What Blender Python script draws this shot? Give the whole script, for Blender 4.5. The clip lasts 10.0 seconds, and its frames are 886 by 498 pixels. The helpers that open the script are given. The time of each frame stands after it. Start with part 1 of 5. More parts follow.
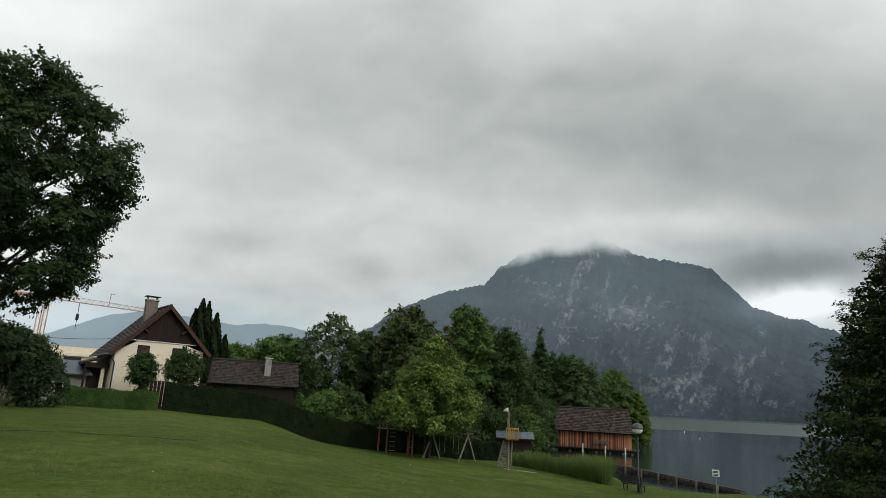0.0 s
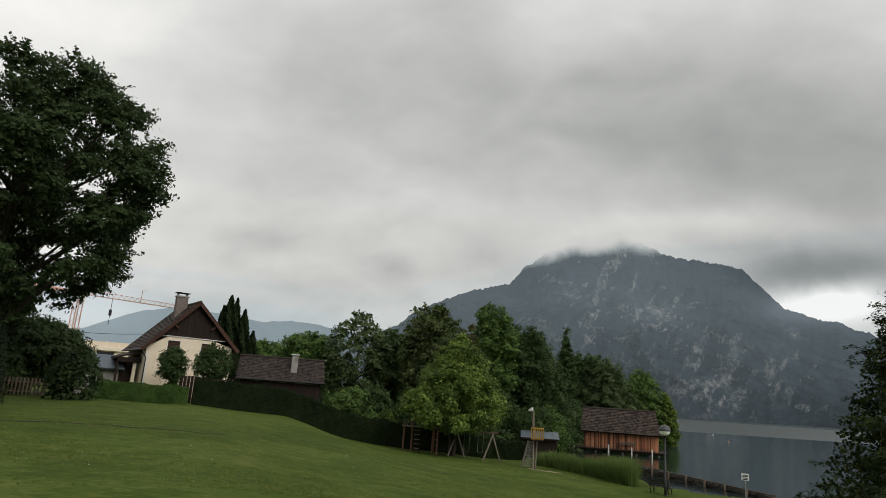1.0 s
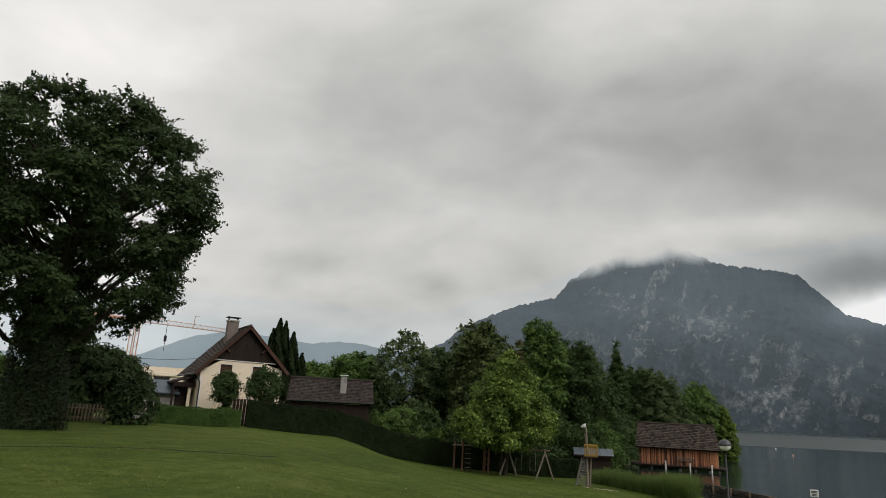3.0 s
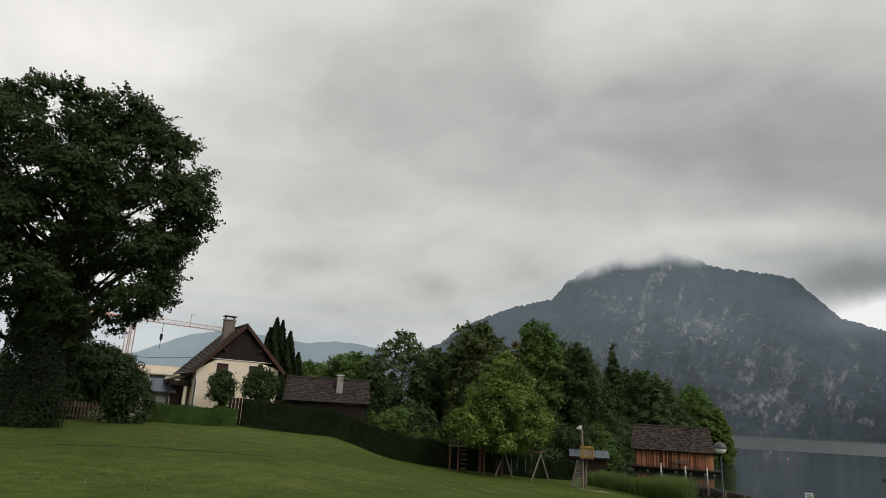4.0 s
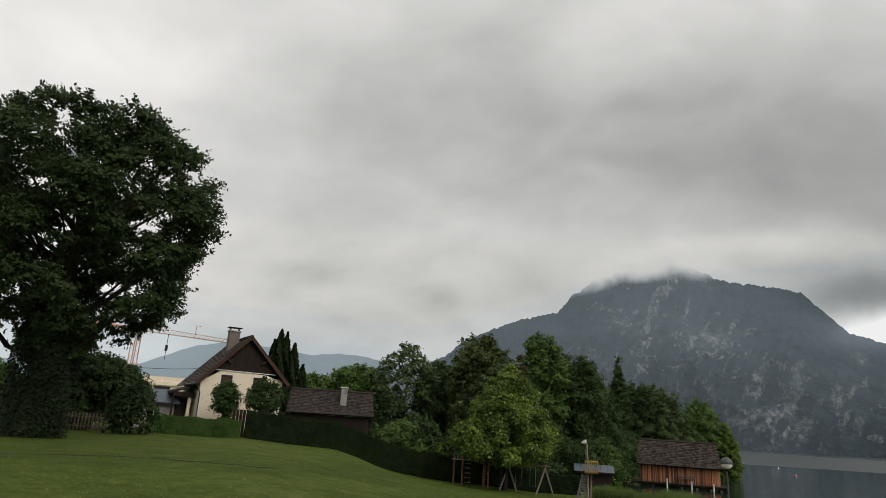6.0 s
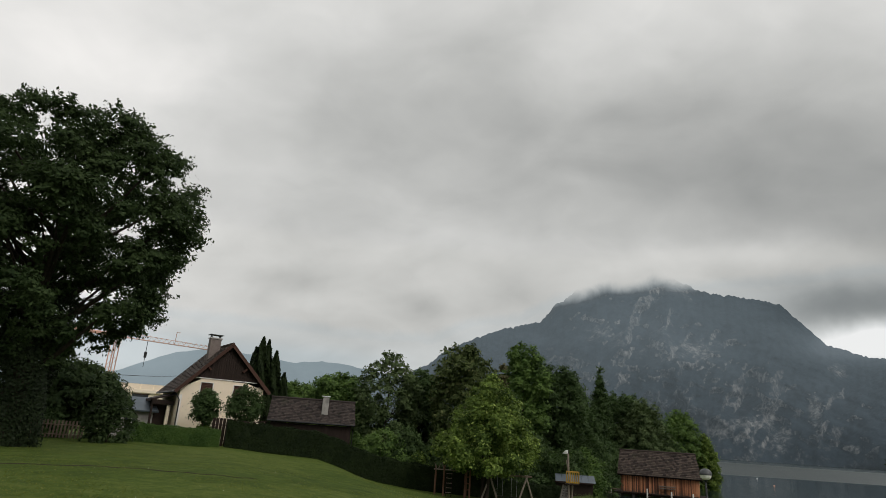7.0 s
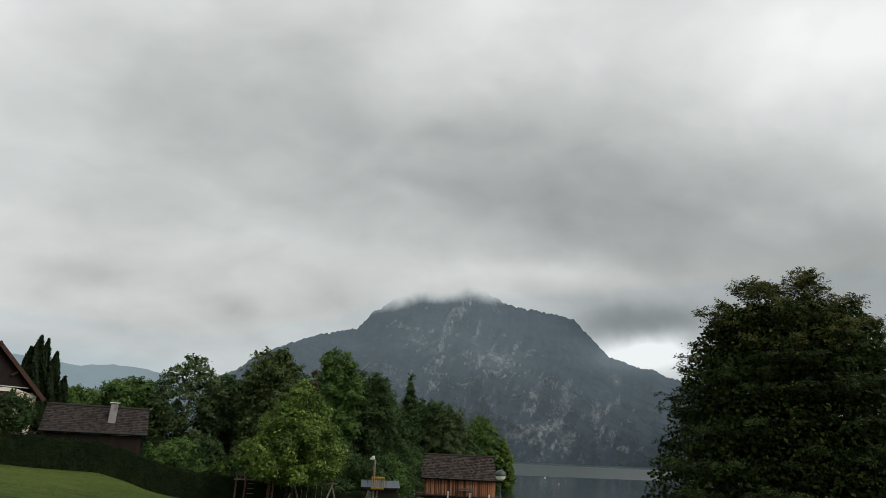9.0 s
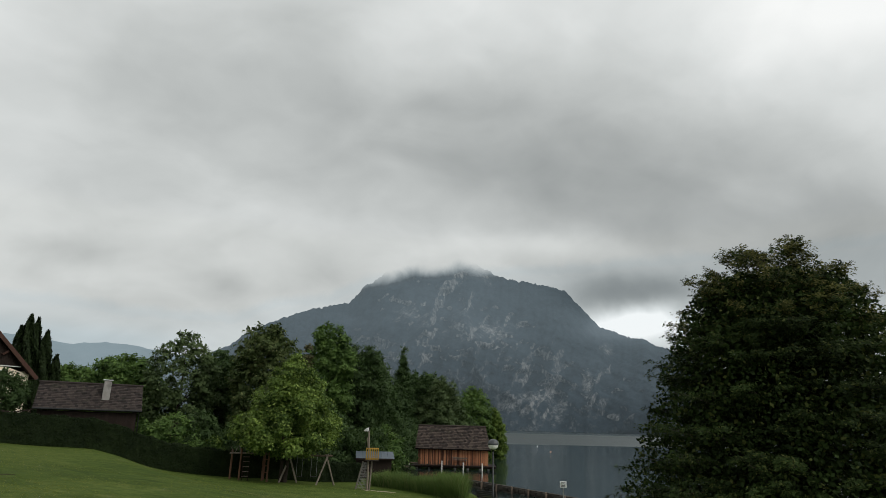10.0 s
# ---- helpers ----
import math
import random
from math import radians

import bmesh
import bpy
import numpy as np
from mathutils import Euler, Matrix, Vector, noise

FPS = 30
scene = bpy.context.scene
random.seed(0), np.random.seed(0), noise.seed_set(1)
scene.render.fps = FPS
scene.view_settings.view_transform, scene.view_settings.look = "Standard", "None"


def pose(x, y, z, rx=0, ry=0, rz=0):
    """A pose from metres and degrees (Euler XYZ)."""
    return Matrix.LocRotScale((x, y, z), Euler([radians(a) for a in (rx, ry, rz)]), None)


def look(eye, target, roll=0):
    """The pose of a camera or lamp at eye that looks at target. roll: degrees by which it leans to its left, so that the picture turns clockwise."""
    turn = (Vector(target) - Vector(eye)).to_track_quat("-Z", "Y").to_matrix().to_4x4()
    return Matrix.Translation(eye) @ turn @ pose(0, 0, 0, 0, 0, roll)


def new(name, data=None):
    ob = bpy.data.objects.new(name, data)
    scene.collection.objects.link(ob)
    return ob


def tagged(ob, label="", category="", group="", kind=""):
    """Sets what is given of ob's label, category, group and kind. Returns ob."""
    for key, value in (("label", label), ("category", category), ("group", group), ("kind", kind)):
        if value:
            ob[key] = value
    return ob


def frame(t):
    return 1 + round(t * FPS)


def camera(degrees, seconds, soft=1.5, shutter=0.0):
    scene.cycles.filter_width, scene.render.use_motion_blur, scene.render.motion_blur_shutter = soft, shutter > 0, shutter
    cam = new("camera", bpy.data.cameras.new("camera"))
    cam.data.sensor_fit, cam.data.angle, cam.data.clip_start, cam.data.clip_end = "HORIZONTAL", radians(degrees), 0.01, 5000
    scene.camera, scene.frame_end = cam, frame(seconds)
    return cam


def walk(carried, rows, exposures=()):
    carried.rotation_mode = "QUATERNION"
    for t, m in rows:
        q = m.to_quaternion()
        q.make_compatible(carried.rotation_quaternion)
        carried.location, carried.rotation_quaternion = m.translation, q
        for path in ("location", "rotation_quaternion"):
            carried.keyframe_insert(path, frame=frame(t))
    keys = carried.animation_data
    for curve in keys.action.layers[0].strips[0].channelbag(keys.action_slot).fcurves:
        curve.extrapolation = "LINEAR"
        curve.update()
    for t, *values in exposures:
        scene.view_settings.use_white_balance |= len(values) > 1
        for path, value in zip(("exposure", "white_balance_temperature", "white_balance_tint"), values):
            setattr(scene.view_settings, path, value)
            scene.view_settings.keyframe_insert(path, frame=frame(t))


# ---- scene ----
EYE = Vector((0.0, 0.0, 5.0))  # the lake's surface is z = 0
cam = camera(70.5, 10.0, soft=0.75)
ROWS = [  # seconds, yaw, pitch, roll, and the small sway of the arm in metres
    (0.0, 0.000, 13.706, -3.046, 0.000, 0.000, 0.000),
    (0.5, 1.698, 13.222, -3.813, -0.003, 0.006, -0.002),
    (1.0, 2.373, 13.460, -3.876, -0.003, -0.004, -0.018),
    (1.5, 3.589, 13.530, -3.673, 0.000, 0.005, -0.035),
    (2.0, 4.021, 14.476, -3.275, -0.005, 0.010, -0.013),
    (2.5, 6.409, 14.764, -2.425, -0.032, 0.080, 0.000),
    (4.0, 6.250, 14.842, -3.202, -0.085, 0.073, 0.004),
    (4.5, 6.450, 15.140, -2.928, -0.062, 0.060, -0.014),
    (5.0, 6.508, 15.378, -3.202, -0.053, 0.062, -0.018),
    (5.5, 6.498, 15.510, -3.551, -0.033, 0.060, -0.040),
    (6.8, 7.290, 16.720, -3.530, -0.030, -0.060, 0.030),
    (7.0, 5.359, 16.812, -3.866, -0.027, -0.072, 0.032),
    (7.5, -2.536, 16.674, -3.474, 0.008, -0.086, -0.003),
    (8.0, -7.991, 18.384, -3.535, 0.012, -0.062, 0.012),
    (8.5, -10.236, 18.137, -3.385, 0.036, -0.050, 0.012),
    (9.0, -11.525, 18.290, -2.578, 0.044, -0.068, 0.012),
    (9.5, -12.260, 16.869, -2.254, 0.054, -0.068, 0.016),
    (10.0, -12.474, 15.870, -1.532, 0.067, -0.063, 0.002),
]
EXPOSURES = [(0.0, 0.02, 6450, 9.0), (1.0, -0.03, 6700, 12.0), (2.5, -0.08, 6750, 13.5), (5.5, -0.10, 6750, 13.5), (7.5, -0.13, 6650, 12.0), (9.0, -0.07, 6500, 10.5), (10.0, -0.02, 6500, 10.0)]


def eye_pose(yaw, pitch, roll, x, y, z):
    return Matrix.Translation(EYE + Vector((x, y, z))) @ pose(0, 0, 0, 0, 0, yaw) @ pose(0, 0, 0, 90 + pitch) @ pose(0, 0, 0, 0, 0, -roll)


walk(cam, [(row[0], eye_pose(*row[1:])) for row in ROWS], EXPOSURES)


# ---- node helpers ----
class Nodes:
    def __init__(self, tree):
        self.tree = tree

    def put(self, kind, props=None, **inputs):
        n = self.tree.nodes.new(kind)
        for k, v in (props or {}).items():
            setattr(n, k, v)
        for k, v in inputs.items():
            self.wire(v, n.inputs[int(k[1:]) if k[0] == "i" and k[1:].isdigit() else k.replace("_", " ")])
        return n

    def wire(self, v, socket):
        if isinstance(v, bpy.types.NodeSocket):
            self.tree.links.new(v, socket)
        elif isinstance(v, bpy.types.Node):
            self.tree.links.new(v.outputs[0], socket)
        else:
            socket.default_value = v

    def math(self, op, a, b=0.0, c=None, clamp=False):
        n = self.put("ShaderNodeMath", {"operation": op, "use_clamp": clamp}, i0=a, i1=b)
        if c is not None:
            self.wire(c, n.inputs[2])
        return n.outputs[0]

    def vmath(self, op, a, b=(0, 0, 0)):
        n = self.put("ShaderNodeVectorMath", {"operation": op}, i0=a, i1=b)
        return n.outputs["Value"] if op in ("DOT_PRODUCT", "LENGTH") else n.outputs[0]

    def noise(self, v, scale, detail=4.0, rough=0.55, distort=0.0):
        return self.put("ShaderNodeTexNoise", None, Vector=v, Scale=scale, Detail=detail, Roughness=rough, Distortion=distort).outputs[0]

    def ramp(self, fac, *stops):
        n = self.put("ShaderNodeValToRGB", None, Fac=fac)
        els = n.color_ramp.elements
        while len(els) < len(stops):
            els.new(0.5)
        for e, (p, c) in zip(els, stops):
            e.position, e.color = p, ((c, c, c, 1) if isinstance(c, (int, float)) else (*c, 1))
        return n.outputs[0]

    def span(self, v, a, b, c=0.0, d=1.0, smooth=True):
        n = self.put("ShaderNodeMapRange", {"interpolation_type": "SMOOTHSTEP" if smooth else "LINEAR"}, i0=v, i1=a, i2=b, i3=c, i4=d)
        return n.outputs[0]

    def mix(self, fac, a, b, blend="MIX"):
        n = self.tree.nodes.new("ShaderNodeMix")
        n.data_type, n.blend_type = "RGBA", blend
        self.wire(fac, n.inputs[0])
        for v, s in ((a, n.inputs[6]), (b, n.inputs[7])):
            self.wire((*v, 1) if isinstance(v, tuple) and len(v) == 3 else v, s)
        return n.outputs[2]

    def bump(self, height, strength, distance):
        return self.put("ShaderNodeBump", None, Strength=strength, Distance=distance, Height=height).outputs[0]


# ---- sky: a bright overcast layer ----
def unit(az, el):
    a, e = radians(az), radians(el)
    return (math.sin(a) * math.cos(e), math.cos(a) * math.cos(e), math.sin(e))


def sky_colour(n, direction):
    """Overcast cloud layer: large forms with ragged edges, broken up at three scales and drawn out towards the horizon."""
    sep = n.put("ShaderNodeSeparateXYZ", None, Vector=direction)
    up = n.math("MAXIMUM", sep.outputs[2], 0.0)
    flat = n.vmath("DIVIDE", direction, n.put("ShaderNodeCombineXYZ", None, X=n.math("ADD", up, 0.55), Y=n.math("ADD", up, 0.55), Z=0.8))
    turn = n.put("ShaderNodeMapping", None, Vector=flat, Rotation=(0, 0, radians(24)), Scale=(1.0, 1.3, 0.9)).outputs[0]
    big = n.noise(turn, 1.9, 4.0, 0.45, 0.5)
    mid = n.noise(turn, 5.0, 4.0, 0.45, 0.6)
    puff = n.noise(n.put("ShaderNodeMapping", None, Vector=direction, Scale=(1, 1, 1.6)).outputs[0], 9.0, 5.0, 0.48, 0.5)
    stir = n.put("ShaderNodeTexNoise", None, Vector=direction, Scale=5.0, Detail=5.0, Roughness=0.55).outputs["Color"]
    ragged = n.vmath("ADD", direction, n.vmath("MULTIPLY", n.vmath("SUBTRACT", stir, (0.5, 0.5, 0.5)), (0.11, 0.11, 0.075)))
    v = n.math("ADD", n.math("MULTIPLY", n.math("SUBTRACT", big, 0.5), 0.24), n.math("MULTIPLY", n.math("SUBTRACT", mid, 0.5), 0.12))
    v = n.math("ADD", v, n.math("MULTIPLY", n.math("SUBTRACT", puff, 0.5), 0.09))
    v = n.math("ADD", v, 0.832)
    for az, el, wide, tall, gain in SKY_FORMS:
        off = n.vmath("SUBTRACT", ragged, unit(az, el))
        side = n.vmath("DOT_PRODUCT", off, (math.cos(radians(az)), -math.sin(radians(az)), 0))
        rise = n.vmath("DOT_PRODUCT", off, (0, 0, 1))
        a = n.math("POWER", n.math("DIVIDE", side, math.sin(radians(wide))), 2.0)
        b = n.math("POWER", n.math("DIVIDE", rise, math.sin(radians(tall))), 2.0)
        lobe = n.math("EXPONENT", n.math("MULTIPLY", n.math("ADD", a, b), -1.0))
        v = n.math("ADD", v, n.math("MULTIPLY", lobe, gain))
    return n.ramp(v, (0.5, (0.198, 0.216, 0.218)), (0.6, (0.300, 0.320, 0.316)), (0.7, (0.427, 0.448, 0.440)), (0.8, (0.582, 0.606, 0.594)), (0.9, (0.765, 0.790, 0.778)), (1.0, (0.985, 1.0, 0.985)))


SKY_FORMS = [  # azimuth, elevation, half-width, half-height, gain: the clouds' own large forms
    (-40, 21, 14, 14, 0.15), (3, 14, 9, 3.5, -0.05), (5, 44, 60, 11, 0.06), (-12, 9, 14, 4.5, -0.04), (38, 24, 10, 3, -0.04), (17, 25, 21, 7.5, -0.135), (27, 20, 12, 4.5, -0.075), (-3, 29, 13, 5, -0.05), (45, 31, 10, 7, 0.15), (-20, 27, 11, 6, -0.03), (47, 14, 10, 5.5, -0.16), (24, 16.0, 7, 1.1, 0.075),
    (15, 15.6, 5, 1.2, 0.04), (27.3, 12.6, 4.2, 1.4, -0.17), (29.8, 9.2, 3.7, 1.3, 0.30), (33.5, 12.0, 4, 1.6, -0.12), (28.5, 11.4, 3.6, 1.0, -0.12), (-18.8, 12.6, 3.4, 1.2, -0.06), (-6.6, 11.0, 2.6, 1.5, -0.085), (-3.8, 13.6, 3.5, 1.6, 0.03), (1.5, 12.4, 3, 1.6, -0.06),
    (-24, 18, 6, 1.5, -0.02), (-10, 17, 9, 1.3, 0.02),
]
world = bpy.data.worlds.new("overcast")
world.use_nodes = True
scene.world = world
world.node_tree.nodes.clear()
wn = Nodes(world.node_tree)
sky = wn.put("ShaderNodeTexSky", {"sky_type": "NISHITA", "sun_disc": False, "sun_elevation": radians(42), "sun_rotation": radians(130)})
clouds = sky_colour(wn, wn.put("ShaderNodeTexCoord").outputs["Generated"])
sky_low = wn.put("ShaderNodeVectorMath", {"operation": "SCALE"}, i0=sky.outputs[0], Scale=0.06)
whole = wn.mix(0.95, sky_low.outputs[0], clouds)
wn.put("ShaderNodeOutputWorld", None, Surface=wn.put("ShaderNodeBackground", None, Color=whole, Strength=1.0).outputs[0])

sun = new("sun", bpy.data.lights.new("sun", "SUN"))
sun.data.energy, sun.data.angle, sun.data.color = 1.5, radians(35), (1.0, 0.97, 0.92)
sun.matrix_world = look(Vector(unit(130, 42)) * 50, (0, 0, 0))


# ---- materials ----
def material(name):
    m = bpy.data.materials.new(name)
    m.use_nodes = True
    m.node_tree.nodes.clear()
    return m, Nodes(m.node_tree)


def finish(m, n, shader):
    n.put("ShaderNodeOutputMaterial", None, Surface=shader)
    return m


def surface(name, light, dark, scale=6.0, rough=0.7, metal=0.0, bump=0.3, depth=0.01, stretch=(1, 1, 1), vary=0.25, fine=8.0, stain=0.3):
    """A plain solid surface: grain, broad stains, relief, and a shade of its own for each object."""
    m, n = material(name)
    v = n.put("ShaderNodeMapping", None, Vector=n.put("ShaderNodeTexCoord").outputs["Object"], Scale=stretch).outputs[0]
    broad = n.noise(v, scale, 5, 0.6)
    grain = n.noise(v, scale * fine, 4, 0.6)
    f = n.math("ADD", n.math("MULTIPLY", broad, 0.6), n.math("MULTIPLY", grain, 0.4))
    c = n.ramp(f, (0.3, dark), (0.7, light))
    rnd = n.put("ShaderNodeObjectInfo").outputs["Random"]
    c = n.mix(1.0, c, n.ramp(rnd, (0.0, 1 - vary), (1.0, 1.0)), "MULTIPLY")
    patch = n.span(n.noise(v, scale * 0.35, 3, 0.6), 0.5, 0.75, 1.0, 1.0 - stain)
    c = n.mix(1.0, c, patch, "MULTIPLY")
    s = n.put("ShaderNodeBsdfPrincipled", None, Base_Color=c, Roughness=n.span(grain, 0.2, 0.8, max(rough - 0.12, 0.05), min(rough + 0.12, 1)), Metallic=metal, Normal=n.bump(grain, bump, depth))
    s.inputs["Specular IOR Level"].default_value = 0.15 if rough > 0.65 else 0.5
    return finish(m, n, s.outputs[0])


def leafy(name, light, dark, tip=None, gloss=0.6, through_light=0.3):
    """Leaves: each has a shade of its own, some light passes through."""
    m, n = material(name)
    isl = n.put("ShaderNodeNewGeometry").outputs["Random Per Island"]
    pos = n.put("ShaderNodeTexCoord").outputs["Object"]
    broad = n.noise(pos, 0.55, 4, 0.6)
    c = n.mix(n.math("ADD", n.math("MULTIPLY", isl, 0.55), n.math("MULTIPLY", n.span(broad, 0.35, 0.65), 0.45)), dark, light)
    if tip:
        c = n.mix(n.math("MULTIPLY", n.span(isl, 0.8, 1.0), 0.7), c, tip)
    p = n.put("ShaderNodeBsdfPrincipled", None, Base_Color=c, Roughness=gloss)
    p.inputs["Specular IOR Level"].default_value = 0.10
    t = n.put("ShaderNodeBsdfTranslucent", None, Color=c)
    return finish(m, n, n.put("ShaderNodeMixShader", None, i0=through_light, i1=p.outputs[0], i2=t.outputs[0]).outputs[0])


def grass_material():
    m, n = material("mown_grass")
    pos = n.put("ShaderNodeNewGeometry").outputs["Position"]
    big = n.noise(pos, 0.07, 5, 0.6)
    mid = n.noise(n.put("ShaderNodeMapping", None, Vector=pos, Rotation=(0, 0, 0.5), Scale=(0.8, 1.1, 1)).outputs[0], 0.55, 5, 0.65)
    fine = n.noise(pos, 6.0, 6, 0.75)
    tuft = n.noise(pos, 1.6, 5, 0.7)
    f = n.math("ADD", n.math("ADD", n.math("MULTIPLY", big, 0.22), n.math("MULTIPLY", mid, 0.22)), n.math("ADD", n.math("MULTIPLY", fine, 0.3), n.math("MULTIPLY", tuft, 0.26)))
    c = n.ramp(f, (0.40, (0.028, 0.047, 0.009)), (0.5, (0.056, 0.086, 0.015)), (0.60, (0.112, 0.136, 0.034)))
    dry = n.span(n.noise(pos, 0.33, 6, 0.7), 0.58, 0.74)
    c = n.mix(n.math("MULTIPLY", dry, 0.5), c, (0.16, 0.155, 0.06))
    p = n.put("ShaderNodeBsdfPrincipled", None, Base_Color=c, Roughness=0.9, Normal=n.bump(n.math("ADD", fine, tuft), 0.6, 0.05))
    p.inputs["Specular IOR Level"].default_value = 0.06
    return finish(m, n, p.outputs[0])


def water_material():
    m, n = material("lake_water")
    pos = n.put("ShaderNodeNewGeometry").outputs["Position"]
    calm = n.span(n.noise(n.put("ShaderNodeMapping", None, Vector=pos, Rotation=(0, 0, radians(-22)), Scale=(0.0016, 0.011, 1)).outputs[0], 1.0, 4, 0.5), 0.44, 0.58)
    away = n.vmath("LENGTH", pos)
    lane = n.math("MULTIPLY", n.span(n.math("ADD", away, n.math("MULTIPLY", calm, 160.0)), 300.0, 400.0), n.span(away, 700.0, 1000.0, 1.0, 0.4))
    calm = n.math("MAXIMUM", n.math("MULTIPLY", calm, 0.12), lane)
    rip = n.noise(n.put("ShaderNodeMapping", None, Vector=pos, Rotation=(0, 0, radians(-20)), Scale=(0.8, 2.6, 1)).outputs[0], 1.0, 5, 0.6)
    far = n.noise(n.put("ShaderNodeMapping", None, Vector=pos, Rotation=(0, 0, radians(-25)), Scale=(0.05, 0.2, 1)).outputs[0], 1.0, 5, 0.6)
    h = n.math("ADD", n.math("MULTIPLY", rip, n.math("ADD", n.math("MULTIPLY", calm, 0.03), 0.007)), n.math("MULTIPLY", n.math("MULTIPLY", far, calm), 0.35))
    p = n.put("ShaderNodeBsdfPrincipled", None, Base_Color=(0.013, 0.024, 0.023, 1), Roughness=n.math("ADD", n.math("MULTIPLY", calm, 0.30), 0.07), IOR=1.33, Normal=n.bump(h, 1.0, 1.0))
    return finish(m, n, p.outputs[0])


OUTCROPS = [  # azimuth, elevation, half-width, half-height, gain: the bare cliffs
    (17.6, 8.1, 2.2, 1.6, 0.42), (21.7, 6.3, 1.8, 1.1, 0.28), (9.8, 10.4, 1.6, 1.2, 0.30), (23.0, 1.5, 0.9, 0.9, 0.50), (21.4, 2.8, 2.2, 0.6, 0.42), (25.5, 3.9, 0.5, 1.2, 0.60),
    (27.3, 6.8, 0.8, 0.8, 0.36), (18.4, 2.1, 0.8, 0.5, 0.36), (27.6, 1.3, 0.6, 0.3, 0.4), (13.5, 10.2, 2.4, 2.2, 0.18), (8.0, 6.2, 2.6, 1.8, 0.16), (14.4, 13.0, 3.0, 1.2, 0.16),
    (23.7, 8.6, 1.8, 2.2, -0.25), (5.0, 9.6, 2.2, 1.2, -0.2), (20.3, 11.0, 3.0, 1.4, -0.2),
]


def mountain_material(name, forest, forest2, rock, rock2, amount, outcrops=()):
    m, n = material(name)
    g = n.put("ShaderNodeNewGeometry")
    pos = n.put("ShaderNodeVectorMath", {"operation": "SCALE"}, i0=g.outputs["Position"], Scale=0.001).outputs[0]
    wood = n.mix(n.span(n.math("ADD", n.math("MULTIPLY", n.noise(pos, 14, 6, 0.7), 0.6), n.math("MULTIPLY", n.noise(pos, 70, 4, 0.7), 0.4)), 0.38, 0.62), forest, forest2)
    streak = n.noise(n.put("ShaderNodeMapping", None, Vector=pos, Scale=(1, 1, 0.8)).outputs[0], 9, 8, 0.66, 0.5)
    fine = n.noise(n.put("ShaderNodeMapping", None, Vector=pos, Scale=(1, 1, 0.7)).outputs[0], 55, 8, 0.72, 0.3)
    broad = n.noise(pos, 3.1, 4, 0.6)
    steep = n.span(n.put("ShaderNodeSeparateXYZ", None, Vector=g.outputs["Normal"]).outputs[2], 0.30, 0.62, 0.09, -0.06)
    for az, el, wide, tall, gain in outcrops:
        off = n.vmath("SUBTRACT", n.vmath("NORMALIZE", n.vmath("SUBTRACT", g.outputs["Position"], (0, 0, 5))), unit(az, el))
        side = n.vmath("DOT_PRODUCT", off, (math.cos(radians(az)), -math.sin(radians(az)), 0))
        rise_ = n.vmath("DOT_PRODUCT", off, (0, 0, 1))
        e = n.math("ADD", n.math("POWER", n.math("DIVIDE", side, math.sin(radians(wide))), 2.0), n.math("POWER", n.math("DIVIDE", rise_, math.sin(radians(tall))), 2.0))
        broad = n.math("ADD", broad, n.math("MULTIPLY", n.math("EXPONENT", n.math("MULTIPLY", e, -1.0)), gain))
    f = n.math("ADD", n.math("ADD", n.math("MULTIPLY", streak, 0.42), n.math("MULTIPLY", broad, 0.45)), n.math("ADD", n.math("MULTIPLY", fine, 0.26), steep))
    bare = n.math("MULTIPLY", n.span(f, amount - 0.02, amount + 0.17), n.span(fine, 0.34, 0.62, 0.45, 1.0))
    stone = n.mix(n.span(fine, 0.35, 0.65), rock2, rock)
    c = n.mix(bare, wood, stone)
    p = n.put("ShaderNodeBsdfPrincipled", None, Base_Color=c, Roughness=0.95, Normal=n.bump(fine, 0.45, 9.0))
    p.inputs["Specular IOR Level"].default_value = 0.05
    return finish(m, n, p.outputs[0])


def roof_material(name, light, dark):
    m, n = material(name)
    g = n.put("ShaderNodeNewGeometry")
    pos = n.put("ShaderNodeTexCoord").outputs["Object"]
    isl = g.outputs["Random Per Island"]
    f = n.math("ADD", n.math("MULTIPLY", isl, 0.65), n.math("ADD", n.math("MULTIPLY", n.noise(pos, 1.1, 5, 0.65), 0.30), n.math("MULTIPLY", n.noise(pos, 14, 3, 0.6), 0.15)))
    c = n.ramp(f, (0.25, dark), (0.75, light))
    moss = n.span(n.noise(pos, 0.9, 6, 0.7), 0.56, 0.72)
    c = n.mix(n.math("MULTIPLY", moss, 0.45), c, (0.05, 0.055, 0.03))
    p = n.put("ShaderNodeBsdfPrincipled", None, Base_Color=c, Roughness=0.8, Normal=n.bump(n.noise(pos, 22, 4, 0.6), 0.4, 0.02))
    p.inputs["Specular IOR Level"].default_value = 0.12
    return finish(m, n, p.outputs[0])


